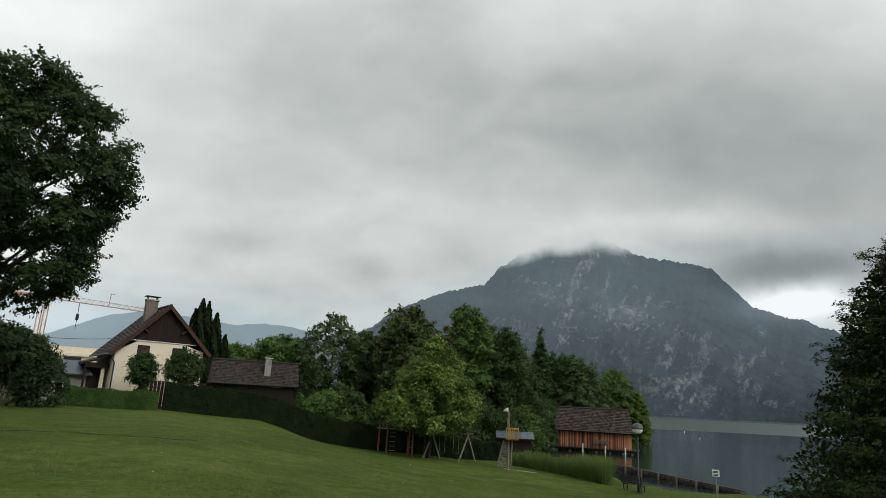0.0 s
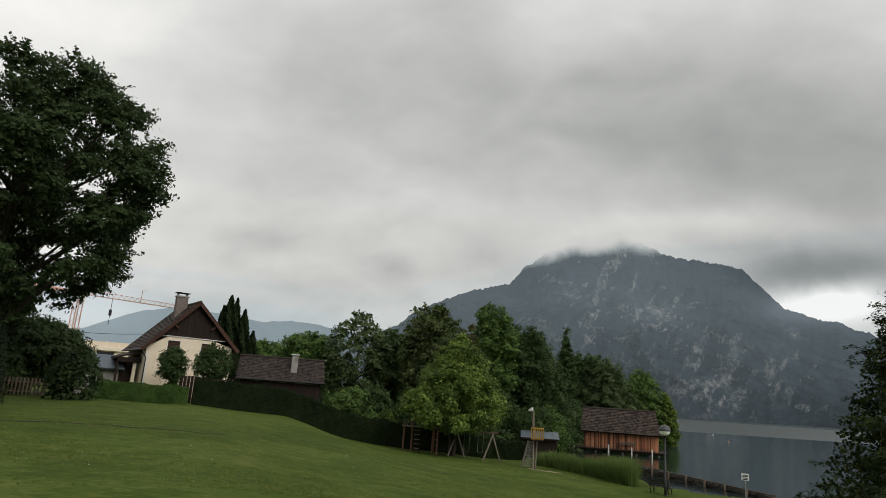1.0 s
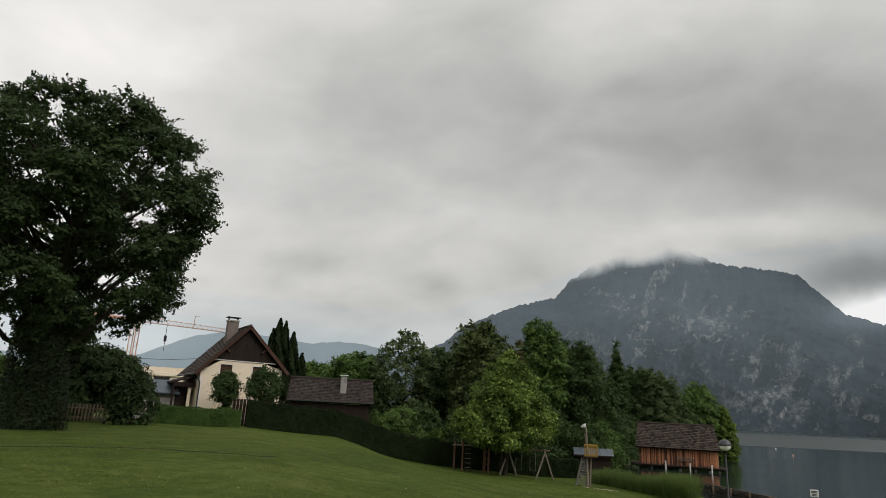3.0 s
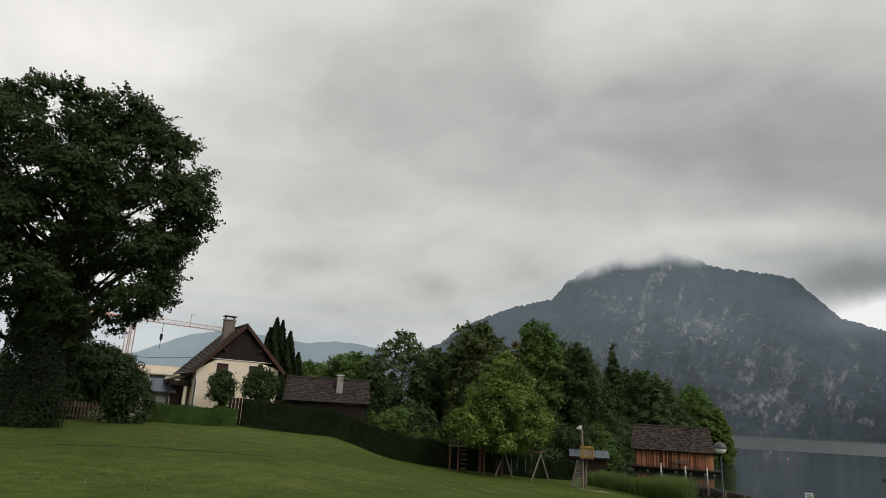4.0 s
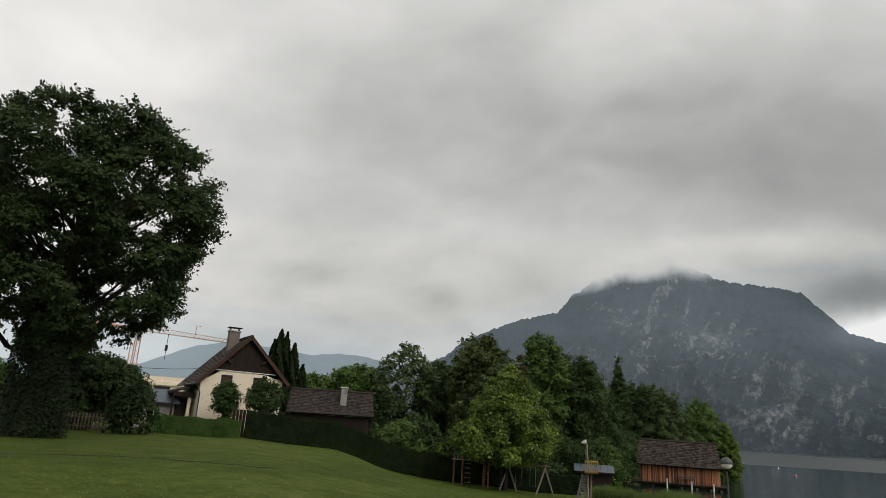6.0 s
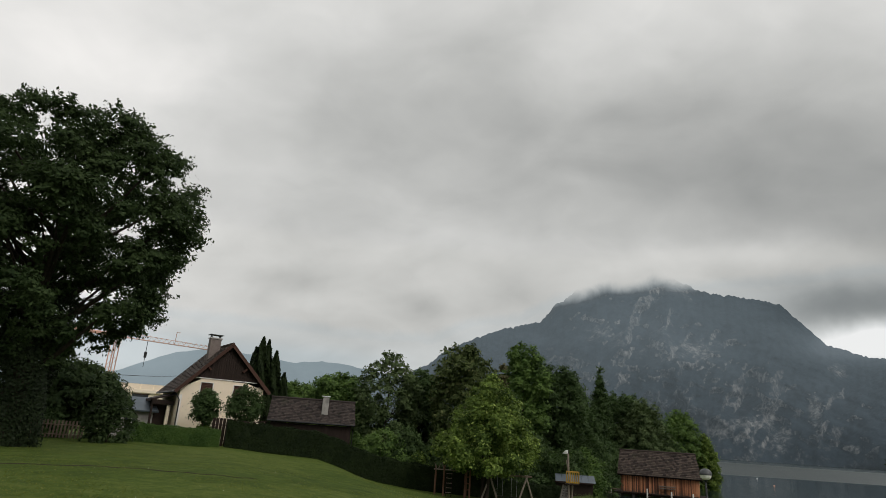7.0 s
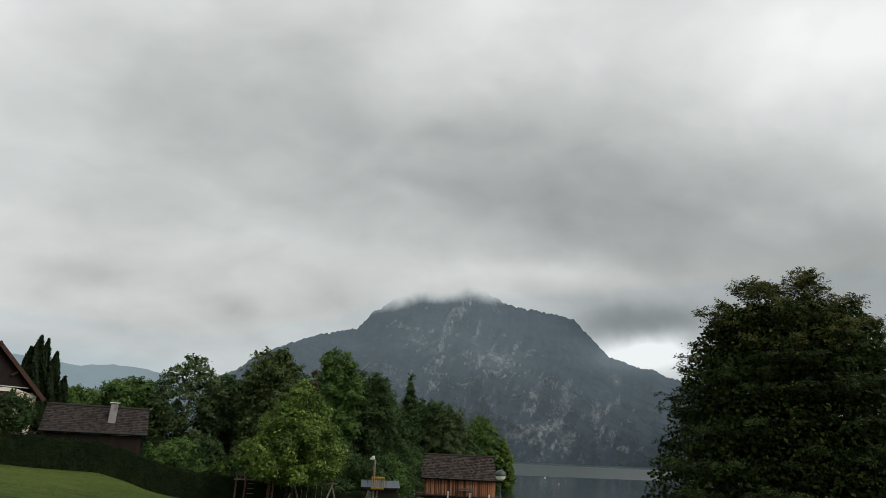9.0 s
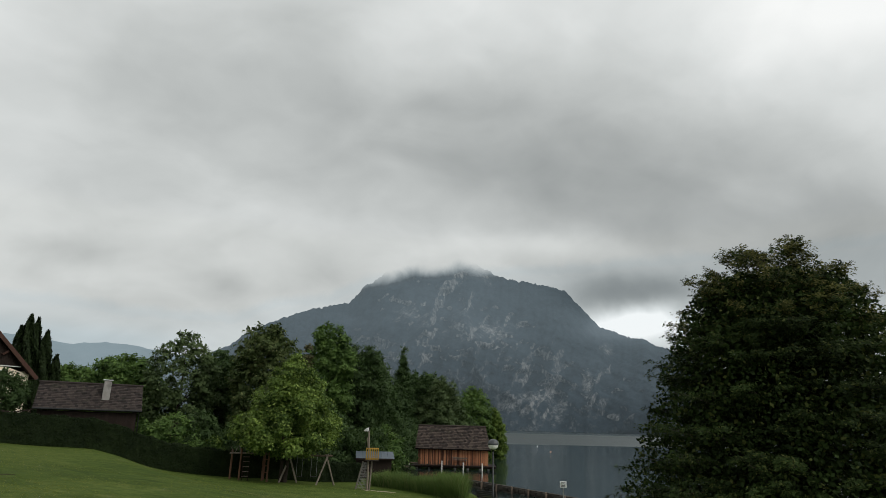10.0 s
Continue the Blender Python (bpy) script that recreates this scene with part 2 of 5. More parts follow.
M = {}
M["grass"] = grass_material()
M["water"] = water_material()
# forest tones carry the blue of distance haze in their base colour
M["mountain"] = mountain_material("blue_hazed_forest_and_rock", (0.009, 0.016, 0.023), (0.023, 0.035, 0.046), (0.205, 0.208, 0.208), (0.075, 0.083, 0.089), 0.620, OUTCROPS)
# distance haze is put into the hill's bluish base colours
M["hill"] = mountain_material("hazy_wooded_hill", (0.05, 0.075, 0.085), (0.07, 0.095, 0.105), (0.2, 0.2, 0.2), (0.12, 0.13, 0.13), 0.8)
M["plaster"] = surface("cream_plaster", (0.84, 0.74, 0.59), (0.78, 0.67, 0.52), 1.2, 0.9, bump=0.25, vary=0.0, stain=0.12)
M["trim"] = surface("white_paint", (0.80, 0.78, 0.74), (0.70, 0.68, 0.64), 2.0, 0.6, stain=0.15, vary=0.05)
M["dark_wood"] = surface("dark_brown_boards", (0.040, 0.027, 0.021), (0.020, 0.014, 0.012), 3.0, 0.75, stretch=(6, 6, 1))
M["red_wood"] = surface("red_brown_wood", (0.095, 0.048, 0.035), (0.055, 0.028, 0.022), 3.0, 0.7, stretch=(5, 5, 1))
M["roof"] = roof_material("brown_roof_tiles", (0.088, 0.068, 0.058), (0.026, 0.022, 0.020))
M["roof_grey"] = roof_material("grey_brown_shingles", (0.064, 0.051, 0.046), (0.023, 0.020, 0.019))
M["roof_blue"] = surface("grey_blue_sheet_roof", (0.12, 0.15, 0.178), (0.07, 0.09, 0.11), 2.0, 0.55)
M["brick"] = surface("grey_brown_render", (0.24, 0.20, 0.18), (0.15, 0.125, 0.115), 4.0, 0.85)
M["grey"] = surface("pale_grey_cement", (0.42, 0.40, 0.38), (0.30, 0.29, 0.27), 4.0, 0.85)
M["metal_dark"] = surface("dark_painted_metal", (0.030, 0.032, 0.032), (0.016, 0.017, 0.018), 5.0, 0.45, metal=0.4, stain=0.1)
M["steel"] = surface("galvanised_steel", (0.42, 0.43, 0.43), (0.30, 0.31, 0.31), 6.0, 0.45, metal=0.8)
M["globe"] = surface("milky_glass", (0.93, 0.92, 0.89), (0.88, 0.87, 0.84), 3.0, 0.25, stain=0.08, vary=0.0)
M["old_wood"] = surface("weathered_wood", (0.26, 0.20, 0.15), (0.13, 0.10, 0.08), 3.0, 0.85, stretch=(5, 5, 1))
M["pale_wood"] = surface("pale_weathered_wood", (0.34, 0.29, 0.24), (0.20, 0.165, 0.13), 3.0, 0.85, stretch=(5, 5, 1))
M["yellow"] = surface("yellow_paint", (0.46, 0.27, 0.03), (0.34, 0.19, 0.02), 3.0, 0.5)
M["white"] = surface("white_sheet", (0.82, 0.82, 0.82), (0.74, 0.74, 0.74), 3.0, 0.6, vary=0.0, stain=0.1)
M["black"] = surface("black_paint", (0.02, 0.02, 0.02), (0.012, 0.012, 0.012), 3.0, 0.6)
M["rope"] = surface("grey_rope", (0.26, 0.25, 0.24), (0.16, 0.155, 0.15), 9.0, 0.9)
M["play_wood"] = surface("salmon_brown_round_timber", (0.25, 0.135, 0.09), (0.14, 0.075, 0.05), 3.0, 0.8, stretch=(5, 5, 1))
M["stone"] = surface("grey_brown_stone", (0.13, 0.115, 0.095), (0.045, 0.04, 0.034), 3.0, 0.9, bump=0.6, depth=0.03, vary=0.45)
M["sand"] = surface("pale_sand", (0.50, 0.42, 0.33), (0.34, 0.27, 0.20), 3.0, 0.95, bump=0.5)
# orange paled in the base colour to hold the crane's distance haze
M["crane"] = surface("haze_paled_orange_paint", (0.62, 0.36, 0.26), (0.56, 0.31, 0.22), 2.0, 0.6)
M["glass"] = surface("dark_window_glass", (0.03, 0.035, 0.04), (0.015, 0.018, 0.02), 0.5, 0.12, bump=0.0, vary=0.0)
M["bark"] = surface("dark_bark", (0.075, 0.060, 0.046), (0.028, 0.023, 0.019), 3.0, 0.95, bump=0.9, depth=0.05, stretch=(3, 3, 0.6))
M["canvas"] = surface("pale_cream_canvas", (0.86, 0.76, 0.62), (0.80, 0.70, 0.56), 1.0, 0.8, stain=0.1)
M["leaf_dark"] = leafy("dark_green_leaves", (0.060, 0.092, 0.034), (0.022, 0.041, 0.016))
M["leaf_mid"] = leafy("green_leaves", (0.140, 0.225, 0.056), (0.042, 0.084, 0.024))
M["leaf_grey"] = leafy("grey_green_leaves", (0.125, 0.172, 0.068), (0.044, 0.072, 0.030))
M["leaf_deep"] = leafy("deep_green_leaves", (0.074, 0.120, 0.041), (0.027, 0.050, 0.018))
# ivy greens darkened to hold the shade of the crown above
M["leaf_ivy_shade"] = leafy("crown_shaded_ivy_leaves", (0.022, 0.035, 0.014), (0.009, 0.016, 0.007), None, 0.5, 0.1)
M["leaf_linden"] = leafy("grey_yellow_green_leaves", (0.112, 0.146, 0.050), (0.034, 0.056, 0.019), (0.20, 0.215, 0.09))
M["leaf_yellow"] = leafy("yellow_green_leaves", (0.178, 0.262, 0.050), (0.024, 0.052, 0.013), (0.28, 0.36, 0.09), 0.6, 0.25)
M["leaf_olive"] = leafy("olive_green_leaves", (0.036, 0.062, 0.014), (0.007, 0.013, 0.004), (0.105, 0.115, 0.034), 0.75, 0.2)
# paler copy of the olive leaves: sunlight on the upper tips as colour
M["leaf_lit_tip"] = leafy("yellow_green_lit_tips", (0.120, 0.125, 0.034), (0.040, 0.048, 0.014), (0.20, 0.165, 0.06), 0.75, 0.3)
M["leaf_brown"] = leafy("brownish_green_leaves", (0.126, 0.114, 0.054), (0.054, 0.060, 0.029))
M["leaf_hedge"] = leafy("hedge_leaves", (0.095, 0.165, 0.040), (0.040, 0.085, 0.022))
M["leaf_thuja"] = leafy("dark_conifer_sprays", (0.030, 0.048, 0.016), (0.011, 0.020, 0.008))
M["reed"] = leafy("reed_blades", (0.160, 0.235, 0.066), (0.065, 0.110, 0.030), (0.25, 0.24, 0.10), 0.6, 0.45)
M["lawn_blade"] = leafy("lawn_blades", (0.190, 0.215, 0.052), (0.095, 0.125, 0.026), (0.27, 0.25, 0.10), 0.6, 0.5)
M["dome"] = surface("dark_grey_dome_metal", (0.07, 0.075, 0.08), (0.04, 0.044, 0.048), 3.0, 0.4)
# boards of the boathouse: orange-brown, greyed and darkened where the splash reaches
def board_material():
    m, n = material("weathered_orange_boards")
    pos = n.put("ShaderNodeTexCoord").outputs["Object"]
    z = n.put("ShaderNodeSeparateXYZ", None, Vector=pos).outputs[2]
    rnd = n.put("ShaderNodeObjectInfo").outputs["Random"]
    grain = n.noise(n.put("ShaderNodeMapping", None, Vector=pos, Scale=(14, 14, 1.2)).outputs[0], 2.0, 5, 0.6)
    c = n.ramp(n.math("ADD", n.math("MULTIPLY", rnd, 0.7), n.math("MULTIPLY", grain, 0.3)), (0.2, (0.08, 0.034, 0.022)), (0.42, (0.32, 0.12, 0.055)), (0.85, (0.62, 0.28, 0.14)))
    wet = n.span(n.math("ADD", z, n.math("MULTIPLY", n.math("ADD", rnd, grain), 0.4)), 0.20, 0.85, 0.85, 0.0)
    c = n.mix(wet, c, (0.055, 0.042, 0.036))
    return finish(m, n, n.put("ShaderNodeBsdfPrincipled", None, Base_Color=c, Roughness=0.85, Normal=n.bump(grain, 0.4, 0.01)).outputs[0])


M["boat_board"] = board_material()


# ---- geometry helpers ----
def polar(az, d, z=0.0):
    az += 0.12
    return Vector((math.sin(radians(az)) * d, math.cos(radians(az)) * d, z))


def rise(az, el):
    """Slope of a line of sight: elevation set against the levelled horizon."""
    return math.tan(radians(el - 0.2 + 0.0088 * az))


def ends(bm, name, mat, smooth=False):
    me = bpy.data.meshes.new(name)
    bm.to_mesh(me)
    bm.free()
    me.materials.append(mat)
    if smooth:
        me.shade_smooth()
    return me


def part(name, bm, mat, parent, label="", smooth=False):
    ob = new(name, ends(bm, name, mat, smooth) if isinstance(bm, bmesh.types.BMesh) else bm)
    ob.parent = parent
    if name in ("crown", "twig_spray", "inner_foliage", "foliage", "ivy", "roof_tiles"):
        ob["kind"] = "stuff"
    if label:
        ob["label"] = label
    return ob


def thing(name, m, label, category, group="", kind=""):
    ob = new(name)
    ob.empty_display_size = 0.2
    ob.matrix_world = m if isinstance(m, Matrix) else Matrix.Translation(m)
    return tagged(ob, label, category, group, kind)


def box(size, at=(0, 0, 0), turn=(0, 0, 0), bevel=0.01, bm=None):
    """A box with its middle at the place given, edges slightly broken."""
    b = bmesh.new()
    bmesh.ops.create_cube(b, size=1.0, matrix=Matrix.Diagonal((*size, 1)))
    if bevel:
        bmesh.ops.bevel(b, geom=b.edges[:], offset=min(bevel, min(size) * 0.3), segments=1, affect="EDGES")
    bmesh.ops.transform(b, matrix=pose(*at, *turn), verts=b.verts)
    return b if bm is None else merge(bm, b)


def merge(bm, b):
    me = bpy.data.meshes.new("scrap")
    b.to_mesh(me)
    b.free()
    bm.from_mesh(me)
    bpy.data.meshes.remove(me)
    return bm


def tube(points, radii, sides=8, bm=None, caps=True):
    bm = bm or bmesh.new()
    points = [Vector(p) for p in points]
    rings = []
    for i, p in enumerate(points):
        way = (points[min(i + 1, len(points) - 1)] - points[max(i - 1, 0)]).normalized()
        a = way.orthogonal().normalized()
        b = way.cross(a)
        r = radii[i] if isinstance(radii, (list, tuple)) else radii
        rings.append([bm.verts.new(p + (a * math.cos(k * math.tau / sides) + b * math.sin(k * math.tau / sides)) * r) for k in range(sides)])
    for i, (lo, hi) in enumerate(zip(rings, rings[1:])):
        # keep neighbouring rings in step
        off = min(range(sides), key=lambda s: (hi[s].co - lo[0].co).length)
        flip = (hi[(off + 1) % sides].co - lo[1].co).length > (hi[(off - 1) % sides].co - lo[1].co).length
        hi2 = [hi[(off + (-k if flip else k)) % sides] for k in range(sides)]
        rings[i + 1] = hi2
        for k in range(sides):
            bm.faces.new((lo[k], lo[(k + 1) % sides], hi2[(k + 1) % sides], hi2[k]))
    if caps:
        bm.faces.new(rings[0])
        bm.faces.new(rings[-1])
    bmesh.ops.recalc_face_normals(bm, faces=bm.faces)
    return bm


def lathe(profile, sides=20):
    bm = bmesh.new()
    rings = [[bm.verts.new((r * math.cos(k * math.tau / sides), r * math.sin(k * math.tau / sides), z)) for k in range(sides)] for r, z in profile]
    for lo, hi in zip(rings, rings[1:]):
        for k in range(sides):
            bm.faces.new((lo[k], lo[(k + 1) % sides], hi[(k + 1) % sides], hi[k]))
    bm.faces.new(rings[0][::-1])
    bm.faces.new(rings[-1])
    return bm


def prism(outline, y0, y1):
    """An outline in x, z drawn out along y."""
    bm = bmesh.new()
    a = [bm.verts.new((x, y0, z)) for x, z in outline]
    b = [bm.verts.new((x, y1, z)) for x, z in outline]
    bm.faces.new(a)
    bm.faces.new(b[::-1])
    for k in range(len(a)):
        j = (k + 1) % len(a)
        bm.faces.new((a[j], a[k], b[k], b[j]))
    bmesh.ops.recalc_face_normals(bm, faces=bm.faces)
    return bm


def grid_mesh(name, pts, mat, wrap=False, smooth=True):
    """pts: rows x columns x 3."""
    r, c, _ = pts.shape
    i = np.arange(r - 1)[:, None] * c
    j = np.arange(c if wrap else c - 1)[None, :]
    k = (j + 1) % c
    q = np.stack([i + j, i + k, i + c + k, i + c + j], -1).reshape(-1, 4)
    return quads_mesh(name, pts.reshape(-1, 3), q, mat, smooth)


def quads_mesh(name, verts, quads, mat, smooth=False):
    me = bpy.data.meshes.new(name)
    me.vertices.add(len(verts))
    me.vertices.foreach_set("co", np.ascontiguousarray(verts, np.float32).ravel())
    me.loops.add(len(quads) * 4)
    me.loops.foreach_set("vertex_index", np.ascontiguousarray(quads, np.int32).ravel())
    me.polygons.add(len(quads))
    me.polygons.foreach_set("loop_start", np.arange(0, len(quads) * 4, 4, dtype=np.int32))
    me.update(calc_edges=True)
    me.validate()
    me.materials.append(mat)
    if smooth:
        me.shade_smooth()
    return me


# ---- the lie of the land ----
SHORE = np.array([(900, -900), (70, -10), (37, 29), (29, 36.8), (22.2, 41.6), (18, 42.4), (15.4, 43.4), (13.4, 49), (10.5, 54), (9, 62), (9, 76), (11, 88), (23, 97),
                  (32, 108), (33, 150), (40, 300), (-60, 900), (-330, 2530), (420, 2560), (1400, 2250), (2400, 1150), (2700, -900)], float)


def smooth(t):
    t = np.clip(t, 0, 1)
    return t * t * (3 - 2 * t)


def shore_distance(x, y):
    """Metres from the shore, positive on land."""
    x, y = np.asarray(x, float), np.asarray(y, float)
    best = np.full(x.shape, 1e9)
    inside = np.zeros(x.shape, bool)
    for (ax, ay), (bx, by) in zip(SHORE, np.roll(SHORE, -1, 0)):
        dx, dy = bx - ax, by - ay
        t = np.clip(((x - ax) * dx + (y - ay) * dy) / (dx * dx + dy * dy), 0, 1)
        best = np.minimum(best, np.hypot(x - ax - t * dx, y - ay - t * dy))
        cross = (ay > y) != (by > y)
        inside ^= cross & (x < dx * (y - ay) / (dy if dy else 1e-9) + ax)
    return np.where(inside, -best, best)


def land(x, y):
    x, y = np.asarray(x, float), np.asarray(y, float)
    d = shore_distance(x, y)
    u = x + 0.4 * np.minimum(y, 60)
    lawn = 0.5 + 2.8 * (1 - smooth((u + 4) / 31))
    # along the hedge the slope is a shoulder that drops off, then levels out
    shoulder = np.interp(u, [-15, -1, 4, 6.5, 8.5, 10.1, 12, 13.9, 16.6, 21, 24.5, 27], [3.4, 3.4, 3.12, 2.92, 2.42, 1.86, 1.42, 1.16, 1.0, 0.75, 0.56, 0.5])
    w = smooth((y - 30) / 14)
    lawn = lawn * (1 - w) + shoulder * w
    lawn = lawn + 0.07 * np.sin(x * 0.23 + 1) * np.sin(y * 0.19) + 0.03 * np.sin(x * 0.9 + y * 0.4)
    lawn = lawn + np.clip(np.hypot(x, y) - 110, 0, 900) * 0.012
    k = smooth(d / 3.0)
    return np.where(d > 0, 0.32 * np.minimum(1, d / 0.25) * (1 - k) + lawn * k, np.maximum(d * 0.22, -6.0))


def ground_at(x, y):
    return float(land(np.array([x]), np.array([y]))[0])


def stand(az, d, up=0.0):
    p = polar(az, d)
    p.z = ground_at(p.x, p.y) + up
    return p


angles = np.radians(np.concatenate([np.arange(-60, 60, 0.45), np.arange(60, 300, 3.0)]))
radii = [0.4]
while radii[-1] < 4900:
    radii.append(radii[-1] * (1.04 if radii[-1] < 120 else 1.12))
radii = np.array(radii)
gx, gy = radii[:, None] * np.sin(angles)[None], radii[:, None] * np.cos(angles)[None]
ground = new("ground", grid_mesh("ground", np.stack([gx, gy, land(gx, gy)], -1), M["grass"], wrap=True))
tagged(ground, "mown green lawn sloping down to the lake", "lawn", kind="structure")
hub = bmesh.new()
hub.faces.new([hub.verts.new((0.4 * math.sin(a), 0.4 * math.cos(a), ground_at(0.4 * math.sin(a), 0.4 * math.cos(a)))) for a in angles[::-8]])
part("lawn_patch", hub, M["grass"], ground)

wr = np.array([20.0 * 1.09 ** k for k in range(64)])
wx, wy = wr[:, None] * np.sin(angles)[None], wr[:, None] * np.cos(angles)[None]
water = new("water", grid_mesh("water", np.stack([wx, wy, np.zeros_like(wx)], -1), M["water"], wrap=True))
tagged(water, "calm dark grey-green lake with pale rippled streaks", "lake", kind="structure")


# ---- mountain, far hills, the summit cloud and its painted haze ----
def massif(name, profile, r0, r1, mat, rough, cols, rows, seed):
    """A range drawn out along its skyline: buttresses, gullies and ribs of real size on its face, wooded crest."""
    az = np.linspace(profile[0][0], profile[-1][0], cols)
    el = np.interp(az, [p[0] for p in profile], [p[1] for p in profile]) - 0.2 + 0.0088 * az
    pts = np.zeros((rows + 4, cols, 3))
    for j in range(cols):
        a, x = radians(az[j]), az[j] * 0.049
        jag = noise.fractal((az[j] * 1.1 + seed, 3.3, 0), 0.8, 2.2, 5) * 0.20 * rough + abs(noise.noise((az[j] * 5.5 + seed, 1.3, 0))) * 0.18 * rough + noise.noise((az[j] * 17 + seed, 4.1, 0)) * 0.05 * rough
        for i in range(rows + 4):
            s = i / (rows - 1)
            if s <= 1:
                y = s * el[j] * 0.049
                butt = noise.fractal((x * 2.3 + y * 0.5 + seed, y * 1.2, seed), 0.9, 2.1, 3)
                gully = 1 - abs(noise.fractal((x * 5.0 - y * 1.6 + seed, y * 2.6, seed + 3), 0.85, 2.1, 6)) * 2
                bench = noise.fractal((x * 3.0 + seed, y * 9.0 + x * 3.0, seed + 9), 0.8, 2.1, 4)
                e = (el[j] + jag * s) * (0.25 * s + 0.75 * s ** 0.85) * (1 + 0.07 * rough * butt * (1 - s))
                r = r0 + (r1 - r0) * s ** 1.4 + rough * (170 * butt - 75 * gully + 45 * bench) * math.sin(math.pi * min(s * 1.02, 1)) ** 0.6
                z = math.tan(radians(e)) * r + 5 * s - 3 * (1 - s)
            else:
                r, z = r1 + (s - 1) * 3000, pts[rows - 1, j, 2] - (s - 1) * 1500
            pts[i, j] = (math.sin(a) * r, math.cos(a) * r, z)
    return new(name, grid_mesh(name, pts, mat))


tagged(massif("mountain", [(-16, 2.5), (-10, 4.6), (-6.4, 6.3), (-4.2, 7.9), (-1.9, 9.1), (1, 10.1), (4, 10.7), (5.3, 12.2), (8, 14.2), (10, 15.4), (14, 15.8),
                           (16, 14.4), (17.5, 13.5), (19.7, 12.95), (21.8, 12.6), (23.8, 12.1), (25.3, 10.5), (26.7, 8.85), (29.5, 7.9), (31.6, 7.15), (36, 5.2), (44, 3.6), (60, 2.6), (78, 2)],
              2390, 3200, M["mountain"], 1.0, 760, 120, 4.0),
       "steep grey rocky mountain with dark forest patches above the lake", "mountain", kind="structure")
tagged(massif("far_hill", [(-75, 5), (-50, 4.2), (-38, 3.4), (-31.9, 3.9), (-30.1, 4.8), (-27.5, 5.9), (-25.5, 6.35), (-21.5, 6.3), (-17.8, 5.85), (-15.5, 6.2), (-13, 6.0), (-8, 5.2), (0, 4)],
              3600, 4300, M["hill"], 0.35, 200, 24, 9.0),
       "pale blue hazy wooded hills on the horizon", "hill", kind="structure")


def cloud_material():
    m, n = material("summit_cloud_and_haze_glow")
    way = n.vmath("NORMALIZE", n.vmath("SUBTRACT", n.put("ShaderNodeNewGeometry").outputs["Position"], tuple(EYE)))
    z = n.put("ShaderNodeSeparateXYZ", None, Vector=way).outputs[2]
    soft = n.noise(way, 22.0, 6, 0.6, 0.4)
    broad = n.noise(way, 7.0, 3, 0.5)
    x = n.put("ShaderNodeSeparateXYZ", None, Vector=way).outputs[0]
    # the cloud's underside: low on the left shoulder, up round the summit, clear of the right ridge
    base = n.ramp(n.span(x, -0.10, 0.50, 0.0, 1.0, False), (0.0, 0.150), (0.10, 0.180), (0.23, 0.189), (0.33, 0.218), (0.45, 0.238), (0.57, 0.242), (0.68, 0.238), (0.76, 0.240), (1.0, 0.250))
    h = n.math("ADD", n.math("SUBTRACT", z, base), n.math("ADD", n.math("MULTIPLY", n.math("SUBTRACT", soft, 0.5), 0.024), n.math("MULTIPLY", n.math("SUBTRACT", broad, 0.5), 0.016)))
    # haze painted as a glowing veil, thickest over the far hills
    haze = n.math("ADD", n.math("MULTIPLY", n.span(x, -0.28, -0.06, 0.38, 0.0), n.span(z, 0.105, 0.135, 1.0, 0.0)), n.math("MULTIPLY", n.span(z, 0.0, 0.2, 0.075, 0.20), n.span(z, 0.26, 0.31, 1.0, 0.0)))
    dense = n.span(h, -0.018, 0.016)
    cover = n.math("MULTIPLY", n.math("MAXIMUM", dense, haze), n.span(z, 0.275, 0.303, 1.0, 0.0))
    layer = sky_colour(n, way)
    # the veil glows in sky colour tinted blue, the cloud in plain sky colour
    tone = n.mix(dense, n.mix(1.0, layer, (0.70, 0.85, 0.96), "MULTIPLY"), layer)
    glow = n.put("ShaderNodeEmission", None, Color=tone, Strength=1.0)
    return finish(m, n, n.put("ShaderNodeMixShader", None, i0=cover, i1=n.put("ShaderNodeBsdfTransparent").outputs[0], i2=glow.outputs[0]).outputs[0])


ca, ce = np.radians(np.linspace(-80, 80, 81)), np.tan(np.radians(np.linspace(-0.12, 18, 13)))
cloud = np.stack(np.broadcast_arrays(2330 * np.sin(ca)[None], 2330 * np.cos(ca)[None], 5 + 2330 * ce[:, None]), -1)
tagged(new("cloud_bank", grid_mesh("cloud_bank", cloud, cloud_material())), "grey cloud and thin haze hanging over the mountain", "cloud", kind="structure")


# ---- plants ----
def leaf_quads(name, p, nrm, size, mat, rng, slim=0.5, along=None):
    """Leaves as bent pointed quads: middle points, facing, lengths."""
    k = len(p)
    t = rng.normal(size=(k, 3)) if along is None else along + rng.normal(size=(k, 3)) * 0.35
    t -= nrm * (t * nrm).sum(1, keepdims=True)
    t /= np.linalg.norm(t, axis=1, keepdims=True) + 1e-9
    s = np.cross(nrm, t)
    size = np.asarray(size)[:, None]
    v = np.stack([p - t * size * 0.5, p + s * size * slim * 0.5 - nrm * size * 0.08, p + t * size * 0.5 - nrm * size * 0.10, p - s * size * slim * 0.5 - nrm * size * 0.08], 1)
    return quads_mesh(name, v.reshape(-1, 3), np.arange(k * 4).reshape(k, 4), mat)


def unit_rows(a):
    return a / (np.linalg.norm(a, axis=1, keepdims=True) + 1e-9)


